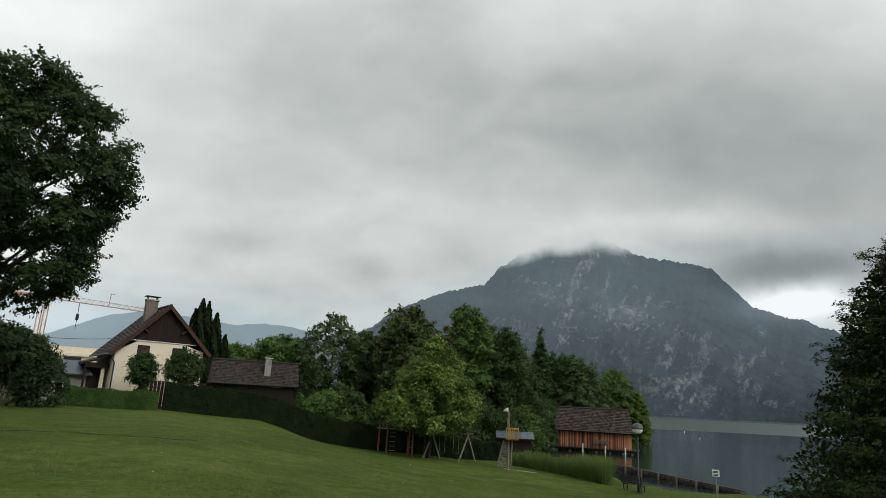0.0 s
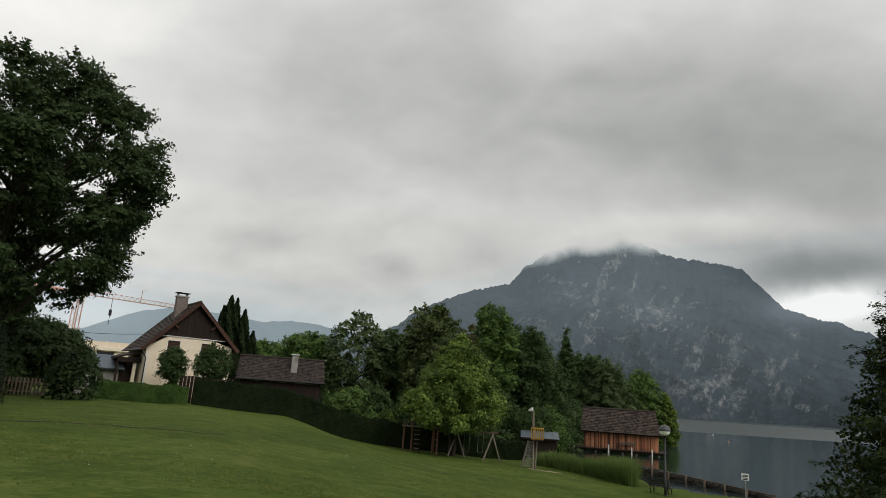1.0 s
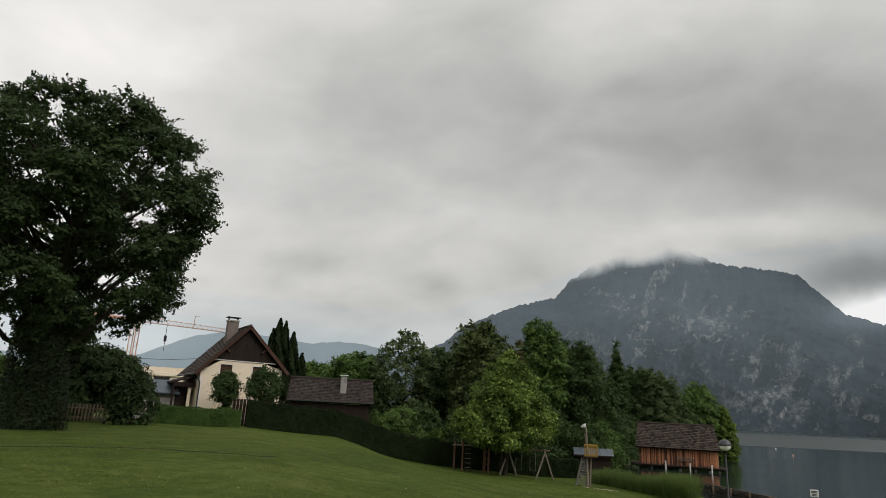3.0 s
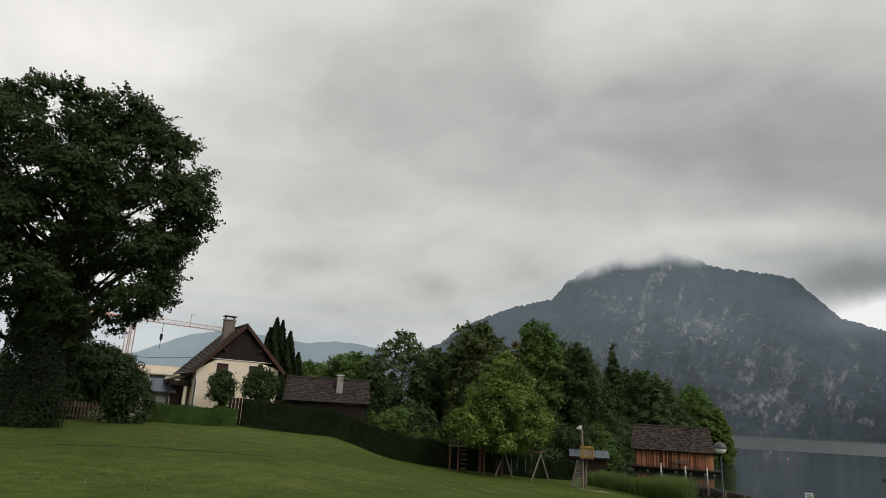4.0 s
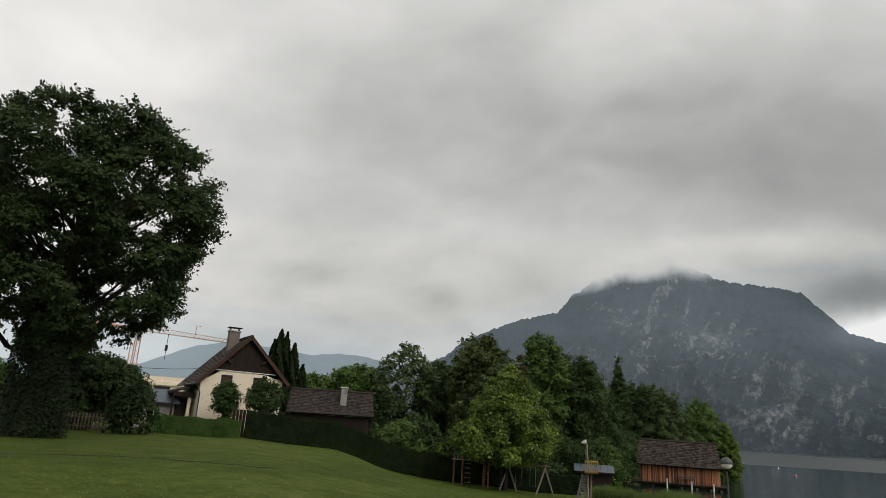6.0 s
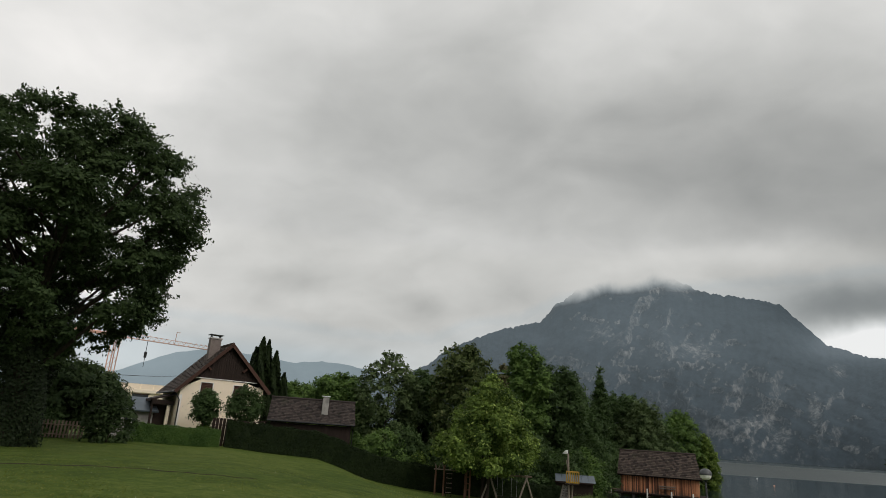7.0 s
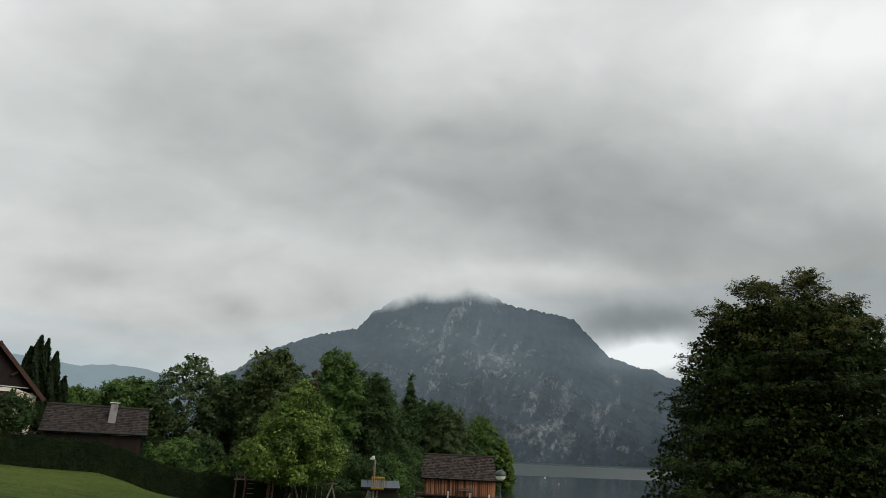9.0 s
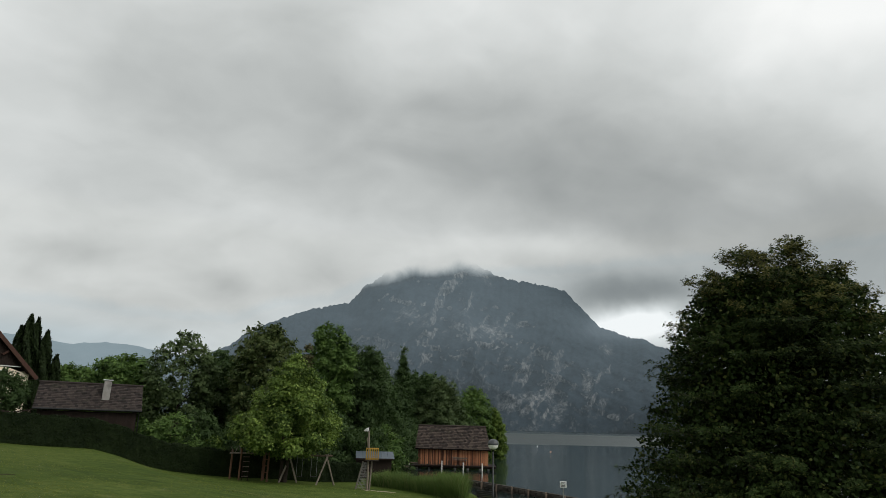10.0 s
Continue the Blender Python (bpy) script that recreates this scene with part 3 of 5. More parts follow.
def broad_tree(name, at, height, radius, profile, label, leaf="leaf_mid", lobes=60, leaves=26000, leaf_size=0.2, lobe=0.28, seed=1, trunk=0.25,
               flat=0.75, slim=0.55, sprigs=0, stems=1, squash=(1, 1), droop=0.0, category="tree", limb_count=9, lean=(0, 0), clump=0.42, per_clump=26, core=0, core_size=0.4, steep=0.6):
    """A tree: tapered trunk, limbs out to the boughs, and a crown of many small leaves set bough by bough. profile: (height fraction, radius fraction)."""
    rng = np.random.default_rng(seed)
    base = thing(name, at, label, category)
    hs, rs = [q[0] for q in profile], [q[1] for q in profile]
    # the boughs' middles, more of them where the crown is wide
    hh = np.linspace(hs[0], 1.0, 200)
    cum = np.cumsum(np.interp(hh, hs, rs) + 0.12)
    h = np.interp((np.arange(lobes) + rng.uniform(0.2, 0.8, lobes)) / lobes * cum[-1], cum, hh)
    h[-1] = 1.0
    r = np.interp(h, hs, rs) * radius
    lr = radius * lobe * rng.uniform(0.65, 1.2, len(h)) * (0.55 + 0.45 * np.interp(h, hs, rs))
    a = np.arange(len(h)) * 2.399963 + rng.uniform(-0.5, 0.5, len(h))
    out = np.maximum(r - lr * 0.75, 0) * np.where(rng.uniform(0, 1, len(h)) < 0.78, rng.uniform(0.85, 1.08, len(h)), rng.uniform(0.2, 0.7, len(h)))
    mid = np.stack([np.cos(a) * out * squash[0] + lean[0] * h, np.sin(a) * out * squash[1] + lean[1] * h, np.minimum(h * height, height - lr * flat * 0.85)], 1)
    share = lr ** 2 / (lr ** 2).sum()
    p, nrm, twigs = [], [], []
    for c, q, f in zip(mid, lr, share):
        k = int(leaves * f) + 8
        m = max(int(k / per_clump), 4)
        d = unit_rows(rng.normal(size=(m, 3)) + np.array([0, 0, 0.3]) + 0.5 * np.array([c[0], c[1], 0]) / (np.hypot(c[0], c[1]) + 0.5))
        w = d * (q * rng.uniform(0.2, 1.12, m) ** 0.6)[:, None] * np.array([1, 1, flat])
        w[:, 2] -= droop * np.hypot(w[:, 0], w[:, 1]) ** 2 / (q + 0.01)
        pick = rng.integers(0, m, k)
        wide = clump * rng.uniform(0.6, 1.4, m)[pick]
        g = rng.normal(size=(k, 3)) * np.array([0.55, 0.55, 0.26])
        g[:, 2] -= 0.35 * np.hypot(g[:, 0], g[:, 1]) ** 2
        p.append(c + w[pick] + g * wide[:, None])
        nrm.append(unit_rows(d[pick] * 0.75 + np.array([0, 0, 0.6]) + np.stack([g[:, 0], g[:, 1], 0 * g[:, 0]], 1) * 0.5 + rng.normal(size=(k, 3)) * 0.33))
        for _ in range(int(sprigs * f)):
            d1 = unit_rows(rng.normal(size=(1, 3)) + np.array([0, 0, 0.5]) + 0.9 * np.array([[c[0], c[1], 0]]) / (np.hypot(c[0], c[1]) + 0.5))[0]
            m = 12
            s = np.linspace(0.75, 1.0 + rng.uniform(0.1, 0.45), m)[:, None]
            line = c + d1 * np.array([1, 1, flat]) * q * s + np.array([0, 0, 1]) * (s - 0.75) ** 2 * q * rng.uniform(-0.5, 1.0) * steep
            p.append(line + rng.normal(size=(m, 3)) * 0.3 * leaf_size)
            twigs.append((line[0], line[m // 2], line[-1]))
            nrm.append(unit_rows(rng.normal(size=(m, 3)) + np.array([0, 0, 0.5])))
    p, nrm = np.concatenate(p), np.concatenate(nrm)
    crown = leaf_quads("crown", p, nrm, leaf_size * rng.uniform(0.6, 1.35, len(p)), M[leaf], rng, slim)
    part("crown", crown, None, base)
    if twigs:
        tw = np.array(twigs)
        off = np.array([0.008, 0.004, 0.0])
        q4 = np.concatenate([np.stack([tw[:, 0] - off, tw[:, 0] + off, tw[:, 1] + off * 0.7, tw[:, 1] - off * 0.7], 1), np.stack([tw[:, 1] - off * 0.7, tw[:, 1] + off * 0.7, tw[:, 2] + off * 0.3, tw[:, 2] - off * 0.3], 1)])
        part("twig_spray", quads_mesh("twig_spray", q4.reshape(-1, 3), np.arange(len(q4) * 4).reshape(-1, 4), M["bark"]), None, base)
    if core:
        ch = rng.uniform(hs[0], 0.97, core)
        ca, cr = rng.uniform(0, math.tau, core), np.interp(ch, hs, rs) * radius * 0.84 * rng.uniform(0, 1, core) ** 0.5
        inner = np.stack([np.cos(ca) * cr, np.sin(ca) * cr, ch * height * 0.94], 1)
        part("inner_foliage", leaf_quads("inner_foliage", inner, unit_rows(rng.normal(size=(core, 3))), core_size * rng.uniform(0.6, 1.3, core), M[leaf], rng, 0.7), None, base)
    top = height * 0.86
    for s in range(stems):
        a0 = s * 2.4 + seed
        foot = Vector((math.cos(a0), math.sin(a0), 0)) * (0.0 if stems == 1 else trunk * 1.3)
        pts = [foot + Vector((0, 0, -0.25))] + [foot * (1 + 2.2 * f) + Vector((lean[0] * f + 0.25 * trunk * math.sin(seed + f * 6), lean[1] * f + 0.25 * trunk * math.cos(seed * 2 + f * 5), top * f)) for f in (0.02, 0.12, 0.3, 0.5, 0.7, 0.88, 1.0)]
        part("trunk", tube(pts, [trunk * q for q in (1.5, 1.25, 1.0, 0.85, 0.62, 0.4, 0.22, 0.06)], 9), M["bark"], base, smooth=True)
    order = np.argsort(-lr)[:limb_count]
    for i in order:
        c = Vector(mid[i])
        z0 = max(hs[0] * height * 0.75, c.z - 0.75 * math.hypot(c.x, c.y) - 0.4)
        b0 = Vector((lean[0] * z0 / height, lean[1] * z0 / height, z0))
        pts = [b0, b0.lerp(c, 0.35) + Vector((0, 0, -0.06 * radius)), b0.lerp(c, 0.7) + Vector((0.03 * radius, 0, 0)), c]
        part("limb", tube(pts, [trunk * q for q in (0.34, 0.22, 0.12, 0.03)], 6), M["bark"], base, smooth=True)
    return base


ROUND = [(0.18, 0.35), (0.3, 0.8), (0.5, 1.0), (0.7, 0.9), (0.88, 0.58), (1.0, 0.15)]
FULL = [(0.05, 0.5), (0.3, 0.85), (0.55, 1.0), (0.76, 0.97), (0.9, 0.78), (1.0, 0.42)]
OVAL = [(0.08, 0.4), (0.25, 0.8), (0.45, 1.0), (0.65, 0.85), (0.85, 0.5), (1.0, 0.08)]
CONE = [(0.05, 0.8), (0.2, 1.0), (0.5, 0.72), (0.8, 0.34), (1.0, 0.03)]
DOME = [(0.0, 0.75), (0.3, 1.0), (0.6, 0.9), (0.85, 0.55), (1.0, 0.12)]


def column_tree(at, height, radius, label, seed):
    rng = np.random.default_rng(seed)
    base = thing("cypress", at, label, "tree", "cypresses behind the house")
    k = 9000
    h = rng.uniform(0.02, 1, k)
    r = np.interp(h, [0, 0.1, 0.4, 0.7, 0.9, 1], [0.6, 0.9, 1.0, 0.75, 0.4, 0.05]) * radius
    a = rng.uniform(0, math.tau, k)
    r = r * (0.72 + 0.28 * np.sin(a * 5 + h * 16 + seed)) * rng.uniform(0.75, 1.06, k)
    p = np.stack([np.cos(a) * r, np.sin(a) * r, h * height], 1)
    nrm = unit_rows(np.stack([np.cos(a), np.sin(a), np.full(k, 0.15)], 1) + rng.normal(size=(k, 3)) * 0.4)
    part("crown", leaf_quads("crown", p, nrm, 0.42 * rng.uniform(0.6, 1.3, k), M["leaf_thuja"], rng, 0.4, np.array([0, 0, 1.0])), None, base)
    part("trunk", tube([(0, 0, -0.2), (0, 0, height * 0.5), (0, 0, height * 0.93)], [0.18, 0.12, 0.03], 7), M["bark"], base)
    return base


def hedge(path, heights, thick, label, leaf, per_metre, leaf_size, seed):
    """A clipped hedge along a path on the ground: a dense core with leaves all over it."""
    rng = np.random.default_rng(seed)
    base = thing("hedge", Vector((*path[0], ground_at(*path[0]))), label, "hedge")
    o = np.array(base.location)
    seg = np.array(path, float)
    run = np.concatenate([[0], np.cumsum(np.linalg.norm(np.diff(seg, axis=0), axis=1))])

    def spot(s):
        return np.stack([np.interp(s, run, seg[:, 0]), np.interp(s, run, seg[:, 1])], -1)

    ss = np.linspace(0, run[-1], max(int(run[-1] / 0.6), 3))
    xy = spot(ss)
    tan = np.gradient(xy, axis=0)
    tan /= np.linalg.norm(tan, axis=1, keepdims=True)
    side = np.stack([-tan[:, 1], tan[:, 0]], 1)
    hh = np.interp(ss, run, heights)
    zz = land(xy[:, 0], xy[:, 1])
    w = thick / 2 - 0.06
    ring = []
    for f, g in ((-1, -0.1), (-1, 0.5), (-0.92, 0.95), (-0.5, 1), (0.5, 1), (0.92, 0.95), (1, 0.5), (1, -0.1)):
        ring.append(np.concatenate([xy + side * f * w, (zz + g * (hh - 0.06))[:, None]], 1))
    core = grid_mesh("core", np.stack(ring, 0) - o, M[leaf])
    part("core", core, None, base)
    for e in (0, -1):
        cap = bmesh.new()
        cap.faces.new([cap.verts.new(Vector(q[e] - o)) for q in ring])
        part("core", cap, M[leaf], base)
    k = int(run[-1] * per_metre)
    s = rng.uniform(0, run[-1], k)
    c, tn = spot(s), np.stack([np.interp(s, ss, tan[:, 0]), np.interp(s, ss, tan[:, 1])], 1)
    sd = np.stack([-tn[:, 1], tn[:, 0]], 1)
    hgt, gz = np.interp(s, ss, hh), np.interp(s, ss, zz)
    girth = thick + 2 * hgt
    u = rng.uniform(0, 1, k) * girth
    low, mid = u < hgt, (u >= hgt) & (u < hgt + thick)
    f = np.where(low, -0.5, np.where(mid, (u - hgt) / thick - 0.5, 0.5)) * thick
    z = np.where(low, u, np.where(mid, hgt, u - hgt - thick))
    wob = 0.05 * np.sin(s * 3.1) + 0.03 * np.sin(s * 7.7 + z * 4) + rng.normal(size=k) * 0.025
    f, z = f + np.sign(f) * wob * ~mid, z + wob * mid
    nx = np.where(low, -1, np.where(mid, 0, 1))
    nrm = np.stack([sd[:, 0] * nx, sd[:, 1] * nx, np.where(mid, 1.0, 0.35)], 1)
    p = np.stack([c[:, 0] + sd[:, 0] * f, c[:, 1] + sd[:, 1] * f, gz + z], 1)
    part("foliage", leaf_quads("foliage", p - o, unit_rows(unit_rows(nrm) + rng.normal(size=(k, 3)) * 0.55), leaf_size * rng.uniform(0.6, 1.3, k), M[leaf], rng, 0.6), None, base)
    return base


def roof_courses(corners, rows, pieces, thick, rng, lift=0.5):
    """A tiled roof slope: courses of separate overlapping shingles on the quad eave-left, eave-right, ridge-right, ridge-left."""
    a, b, c, d = [Vector(q) for q in corners]
    up = (b - a).cross(d - a).normalized()
    up = up if up.z > 0 else -up
    bm = bmesh.new()
    for q in range(rows):
        f0, f1 = q / rows, min((q + 1.35) / rows, 1.0)
        shift = 0.5 * (q % 2)
        l0, r0, l1, r1 = a.lerp(d, f0), b.lerp(c, f0), a.lerp(d, f1), b.lerp(c, f1)
        for k in range(-1, pieces):
            u0, u1 = max((k + shift + 0.02) / pieces, 0), min((k + shift + 0.98) / pieces, 1)
            if u1 - u0 < 0.002:
                continue
            j = up * rng.uniform(0, 0.012)
            lo = [l0.lerp(r0, u0) + up * thick * 2 + j, l0.lerp(r0, u1) + up * thick * 2 + j]
            hi = [l1.lerp(r1, u1) + up * thick * lift + j, l1.lerp(r1, u0) + up * thick * lift + j]
            v = [bm.verts.new(w) for w in (*lo, *hi)]
            bm.faces.new(v)
            w = [bm.verts.new(x) for x in (lo[0] - up * thick, lo[1] - up * thick)]
            bm.faces.new((v[1], v[0], w[0], w[1]))
    return bm


def slab(corners, thick):
    bm = bmesh.new()
    v = [Vector(q) for q in corners]
    n = (v[1] - v[0]).cross(v[-1] - v[0]).normalized()
    n = n if n.z > 0 else -n
    top, low = [bm.verts.new(q) for q in v], [bm.verts.new(q - n * thick) for q in v]
    bm.faces.new(top)
    bm.faces.new(low[::-1])
    for k in range(len(v)):
        j = (k + 1) % len(v)
        bm.faces.new((top[j], top[k], low[k], low[j]))
    bmesh.ops.recalc_face_normals(bm, faces=bm.faces)
    return bm


# ---- the house ----
def build_house():
    rng = random.Random(3)
    house = thing("house", Matrix.Translation((-23.6, 55.1, 3.28)) @ pose(0, 0, 0, 0, 0, 38.7), "cream plastered house with steep brown tiled gable roof", "house")
    ridge, le, re, deep = 8.69, (-4.21, 4.21), (3.93, 4.72), 7.7

    def under(x):  # height of the roof's underside over the wall
        return (ridge + x * (ridge - le[1]) / -le[0] if x < 0 else ridge - x * (ridge - re[1]) / re[0]) - 0.22

    def front(x0, x1, z0, z1, holes):
        """The front wall with real window openings, in strips between them."""
        bm = bmesh.new()
        xs = sorted({x0, x1, 0.0, *[h[0] for h in holes], *[h[1] for h in holes]})
        for a, b in zip(xs, xs[1:]):
            cuts = [h for h in holes if h[0] <= a and h[1] >= b]
            lo = z0
            for h in cuts:
                merge(bm, prism([(a, lo), (b, lo), (b, h[2]), (a, h[2])], 0.45, 0.75))
                lo = h[3]
            merge(bm, prism([(a, lo), (b, lo), (b, min(under(b), z1)), (a, min(under(a), z1))], 0.45, 0.75))
        bmesh.ops.remove_doubles(bm, verts=bm.verts, dist=0.001)
        return bm

    holes = [(-2.16, -1.02, 3.75, 5.18), (0.70, 1.84, 3.75, 5.18)]
    part("front_wall", front(-3.75, 3.5, -0.4, 5.42, holes), M["plaster"], house)
    part("side_wall", prism([(-3.75, -0.4), (-3.47, -0.4), (-3.47, under(-3.47)), (-3.75, under(-3.75))], 0.752, 7.3), M["plaster"], house, "shaded cream side wall")
    part("side_wall", prism([(3.22, -0.4), (3.5, -0.4), (3.5, under(3.5)), (3.22, under(3.22))], 0.752, 7.3), M["plaster"], house)
    part("back_wall", prism([(-3.75, -0.4), (3.5, -0.4), (3.5, under(3.5)), (0, under(0)), (-3.75, under(-3.75))], 7.302, 7.5), M["plaster"], house)
    zt = 5.55
    for k in range(30):  # the boarded gable
        x0, x1 = -3.0 + 0.2 * k + 0.006, -3.0 + 0.2 * (k + 1) - 0.006
        t0, t1 = under(x0), under(x1)
        if min(t0, t1) > zt + 0.02:
            part("board", prism([(x0, zt), (x1, zt), (x1, t1), (x0, t0)], 0.40, 0.60), M["dark_wood"], house)
    xl, xr = -(ridge - 0.22 - 5.64) * -le[0] / (ridge - le[1]), (ridge - 0.22 - 5.64) * re[0] / (ridge - re[1])
    part("cornice", box((xr - xl, 0.10, 0.07), ((xl + xr) / 2, 0.42, 5.50)), M["trim"], house, "white painted band")
    part("corner_trim", box((0.24, 0.05, 4.5), (-3.63, 0.425, 1.7)), M["trim"], house)
    for h in holes:
        w = part("window", box((h[1] - h[0] - 0.12, 0.05, h[3] - h[2] - 0.1), ((h[0] + h[1]) / 2, 0.56, (h[2] + h[3]) / 2)), M["red_wood"], house, "closed brown wooden shutters")
        for x in (h[0] + 0.03, h[1] - 0.03):
            part("frame", box((0.07, 0.3, h[3] - h[2]), (x, 0.56, (h[2] + h[3]) / 2)), M["trim"], w)
        part("frame", box((h[1] - h[0] - 0.13, 0.3, 0.06), ((h[0] + h[1]) / 2, 0.56, h[3] - 0.03)), M["trim"], w)
        part("sill", box((h[1] - h[0] + 0.1, 0.2, 0.06), ((h[0] + h[1]) / 2, 0.40, h[2] - 0.03)), M["trim"], w)
        for k in range(9):
            part("slat", box(((h[1] - h[0]) - 0.2, 0.02, 0.1), ((h[0] + h[1]) / 2, 0.525, h[2] + 0.15 + 0.14 * k), (-25, 0, 0), 0), M["red_wood"], w)
    for x, z, tilt in ((-1.72, 6.92, 42), (1.5, 7.0, -40)):
        part("roof_bracket", box((0.55, 0.3, 0.14), (x, 0.25, z - 0.5), (0, tilt, 0)), M["red_wood"], house)
    for x, z, mirror in ((le[0], le[1], 1), (re[0], re[1], -1)):
        q = [(x, 0, z), (x, deep, z), (0, deep, ridge), (0, 0, ridge)]
        part("roof", slab(q, 0.16), M["dark_wood"], house, "dark boarded soffit")
        part("roof_tiles", roof_courses(q if mirror > 0 else [q[1], q[0], q[3], q[2]], 26, 24, 0.03, rng), M["roof"], house, "weathered brown roof tiles")
        way = Vector((x, 0, z)) - Vector((0, 0, ridge))
        tilt = math.degrees(math.atan2(way.z, way.x))
        part("bargeboard", box((way.length + 0.1, 0.06, 0.30), (x / 2, -0.035, (ridge + z) / 2 - 0.06), (0, -tilt, 0)), M["red_wood"], house, "red-brown bargeboard")
        part("gutter", tube([(x * 1.015, -0.02, z - 0.06), (x * 1.015, deep, z - 0.06)], 0.075, 8), M["metal_dark"], house)
    part("ridge_cap", tube([(0, -0.02, ridge + 0.05), (0, deep, ridge + 0.05)], 0.13, 8), M["roof"], house)
    part("drainpipe", tube([(-4.2, 0.2, 4.1), (-3.95, 0.36, 3.85), (-3.70, 0.37, 3.5), (-3.70, 0.37, -0.2)], 0.05, 8), M["metal_dark"], house)
    ch = part("chimney", box((0.98, 0.72, 3.0), (-0.85, 3.2, 7.85), bevel=0.03), M["brick"], house, "grey rendered chimney")
    part("collar", box((1.1, 0.84, 0.12), (-0.85, 3.2, 9.36)), M["grey"], ch)
    for dx in (-0.4, 0.4):
        part("leg", box((0.05, 0.6, 0.26), (-0.85 + dx, 3.2, 9.54)), M["metal_dark"], ch)
    part("cap", box((1.25, 0.95, 0.05), (-0.85, 3.2, 9.69)), M["metal_dark"], ch, "flat metal rain cap")
    # lean-to on the left side
    porch = part("porch", slab([(-5.7, 1.4, 3.45), (-5.7, 6.9, 3.45), (-3.78, 6.9, 4.05), (-3.78, 1.4, 4.05)], 0.14), M["dark_wood"], house, "dark timber lean-to porch")
    for y in (1.6, 4.1, 6.7):
        part("post", box((0.16, 0.16, 3.7), (-5.55, y, 1.55)), M["dark_wood"], porch)
    part("fascia", box((0.05, 5.5, 0.22), (-5.74, 4.15, 3.36)), M["dark_wood"], porch)
    part("railing", box((1.75, 0.05, 0.08), (-4.65, 1.5, 1.0)), M["pale_wood"], porch)
    for k in range(12):
        part("baluster", box((0.04, 0.03, 0.95), (-5.4 + 0.14 * k, 1.5, 0.5)), M["dark_wood"], porch)
    # added dark boards stand in for the shade inside the porch
    part("screen", box((1.7, 0.1, 3.7), (-4.7, 2.6, 1.6)), M["dark_wood"], porch, "dark boards added in place of the porch's deep shade")
    part("beam", box((1.8, 0.14, 0.4), (-4.72, 1.48, 3.2)), M["dark_wood"], porch)
    part("arch_post", box((0.26, 0.3, 3.3), (-4.2, 1.7, 1.4)), M["plaster"], porch, "pale plastered post")
    part("partition", box((1.8, 0.12, 3.7), (-4.72, 6.7, 1.6)), M["dark_wood"], porch, "dark boarded rear wall")
    door = part("door", box((0.06, 1.0, 2.1), (-3.79, 3.4, 1.05)), M["red_wood"], house)
    part("handle", box((0.05, 0.12, 0.03), (-3.85, 3.05, 1.05)), M["steel"], door)
    return house


build_house()


def build_side_building():
    b = thing("garden_house", Matrix.Translation(polar(-30.1, 61, 3.15)) @ pose(0, 0, 0, 0, 0, 31), "low outbuilding with wall greyed for shade, slate roof and arched window", "outbuilding")
    # grey in place of cream plaster puts the wall's shade into its colour
    part("wall", prism([(-2.0, -0.3), (1.6, -0.3), (1.6, 2.6), (-2.0, 2.6)], 0, 3.0), M["grey"], b)
    part("roof", slab([(-2.4, -0.5, 2.55), (2.0, -0.5, 2.55), (1.4, 1.6, 3.7), (-1.8, 1.6, 3.7)], 0.12), M["roof_blue"], b, "grey slate hip roof")
    part("roof", slab([(2.0, 3.5, 2.55), (-2.4, 3.5, 2.55), (-1.8, 1.6, 3.7), (1.4, 1.6, 3.7)], 0.12), M["roof_blue"], b)
    arch = [(-0.45, 0.9), (0.45, 0.9), (0.45, 1.9)] + [(0.45 * math.cos(k * math.pi / 8), 1.9 + 0.35 * math.sin(k * math.pi / 8)) for k in range(1, 8)] + [(-0.45, 1.9)]
    w = part("window", prism(arch, -0.03, 0.05), M["glass"], b, "dark arched window")
    part("glazing_bar", box((0.05, 0.03, 1.3), (0, -0.05, 1.55)), M["trim"], w)
    part("glazing_bar", box((0.86, 0.03, 0.05), (0, -0.05, 1.5)), M["trim"], w)


build_side_building()


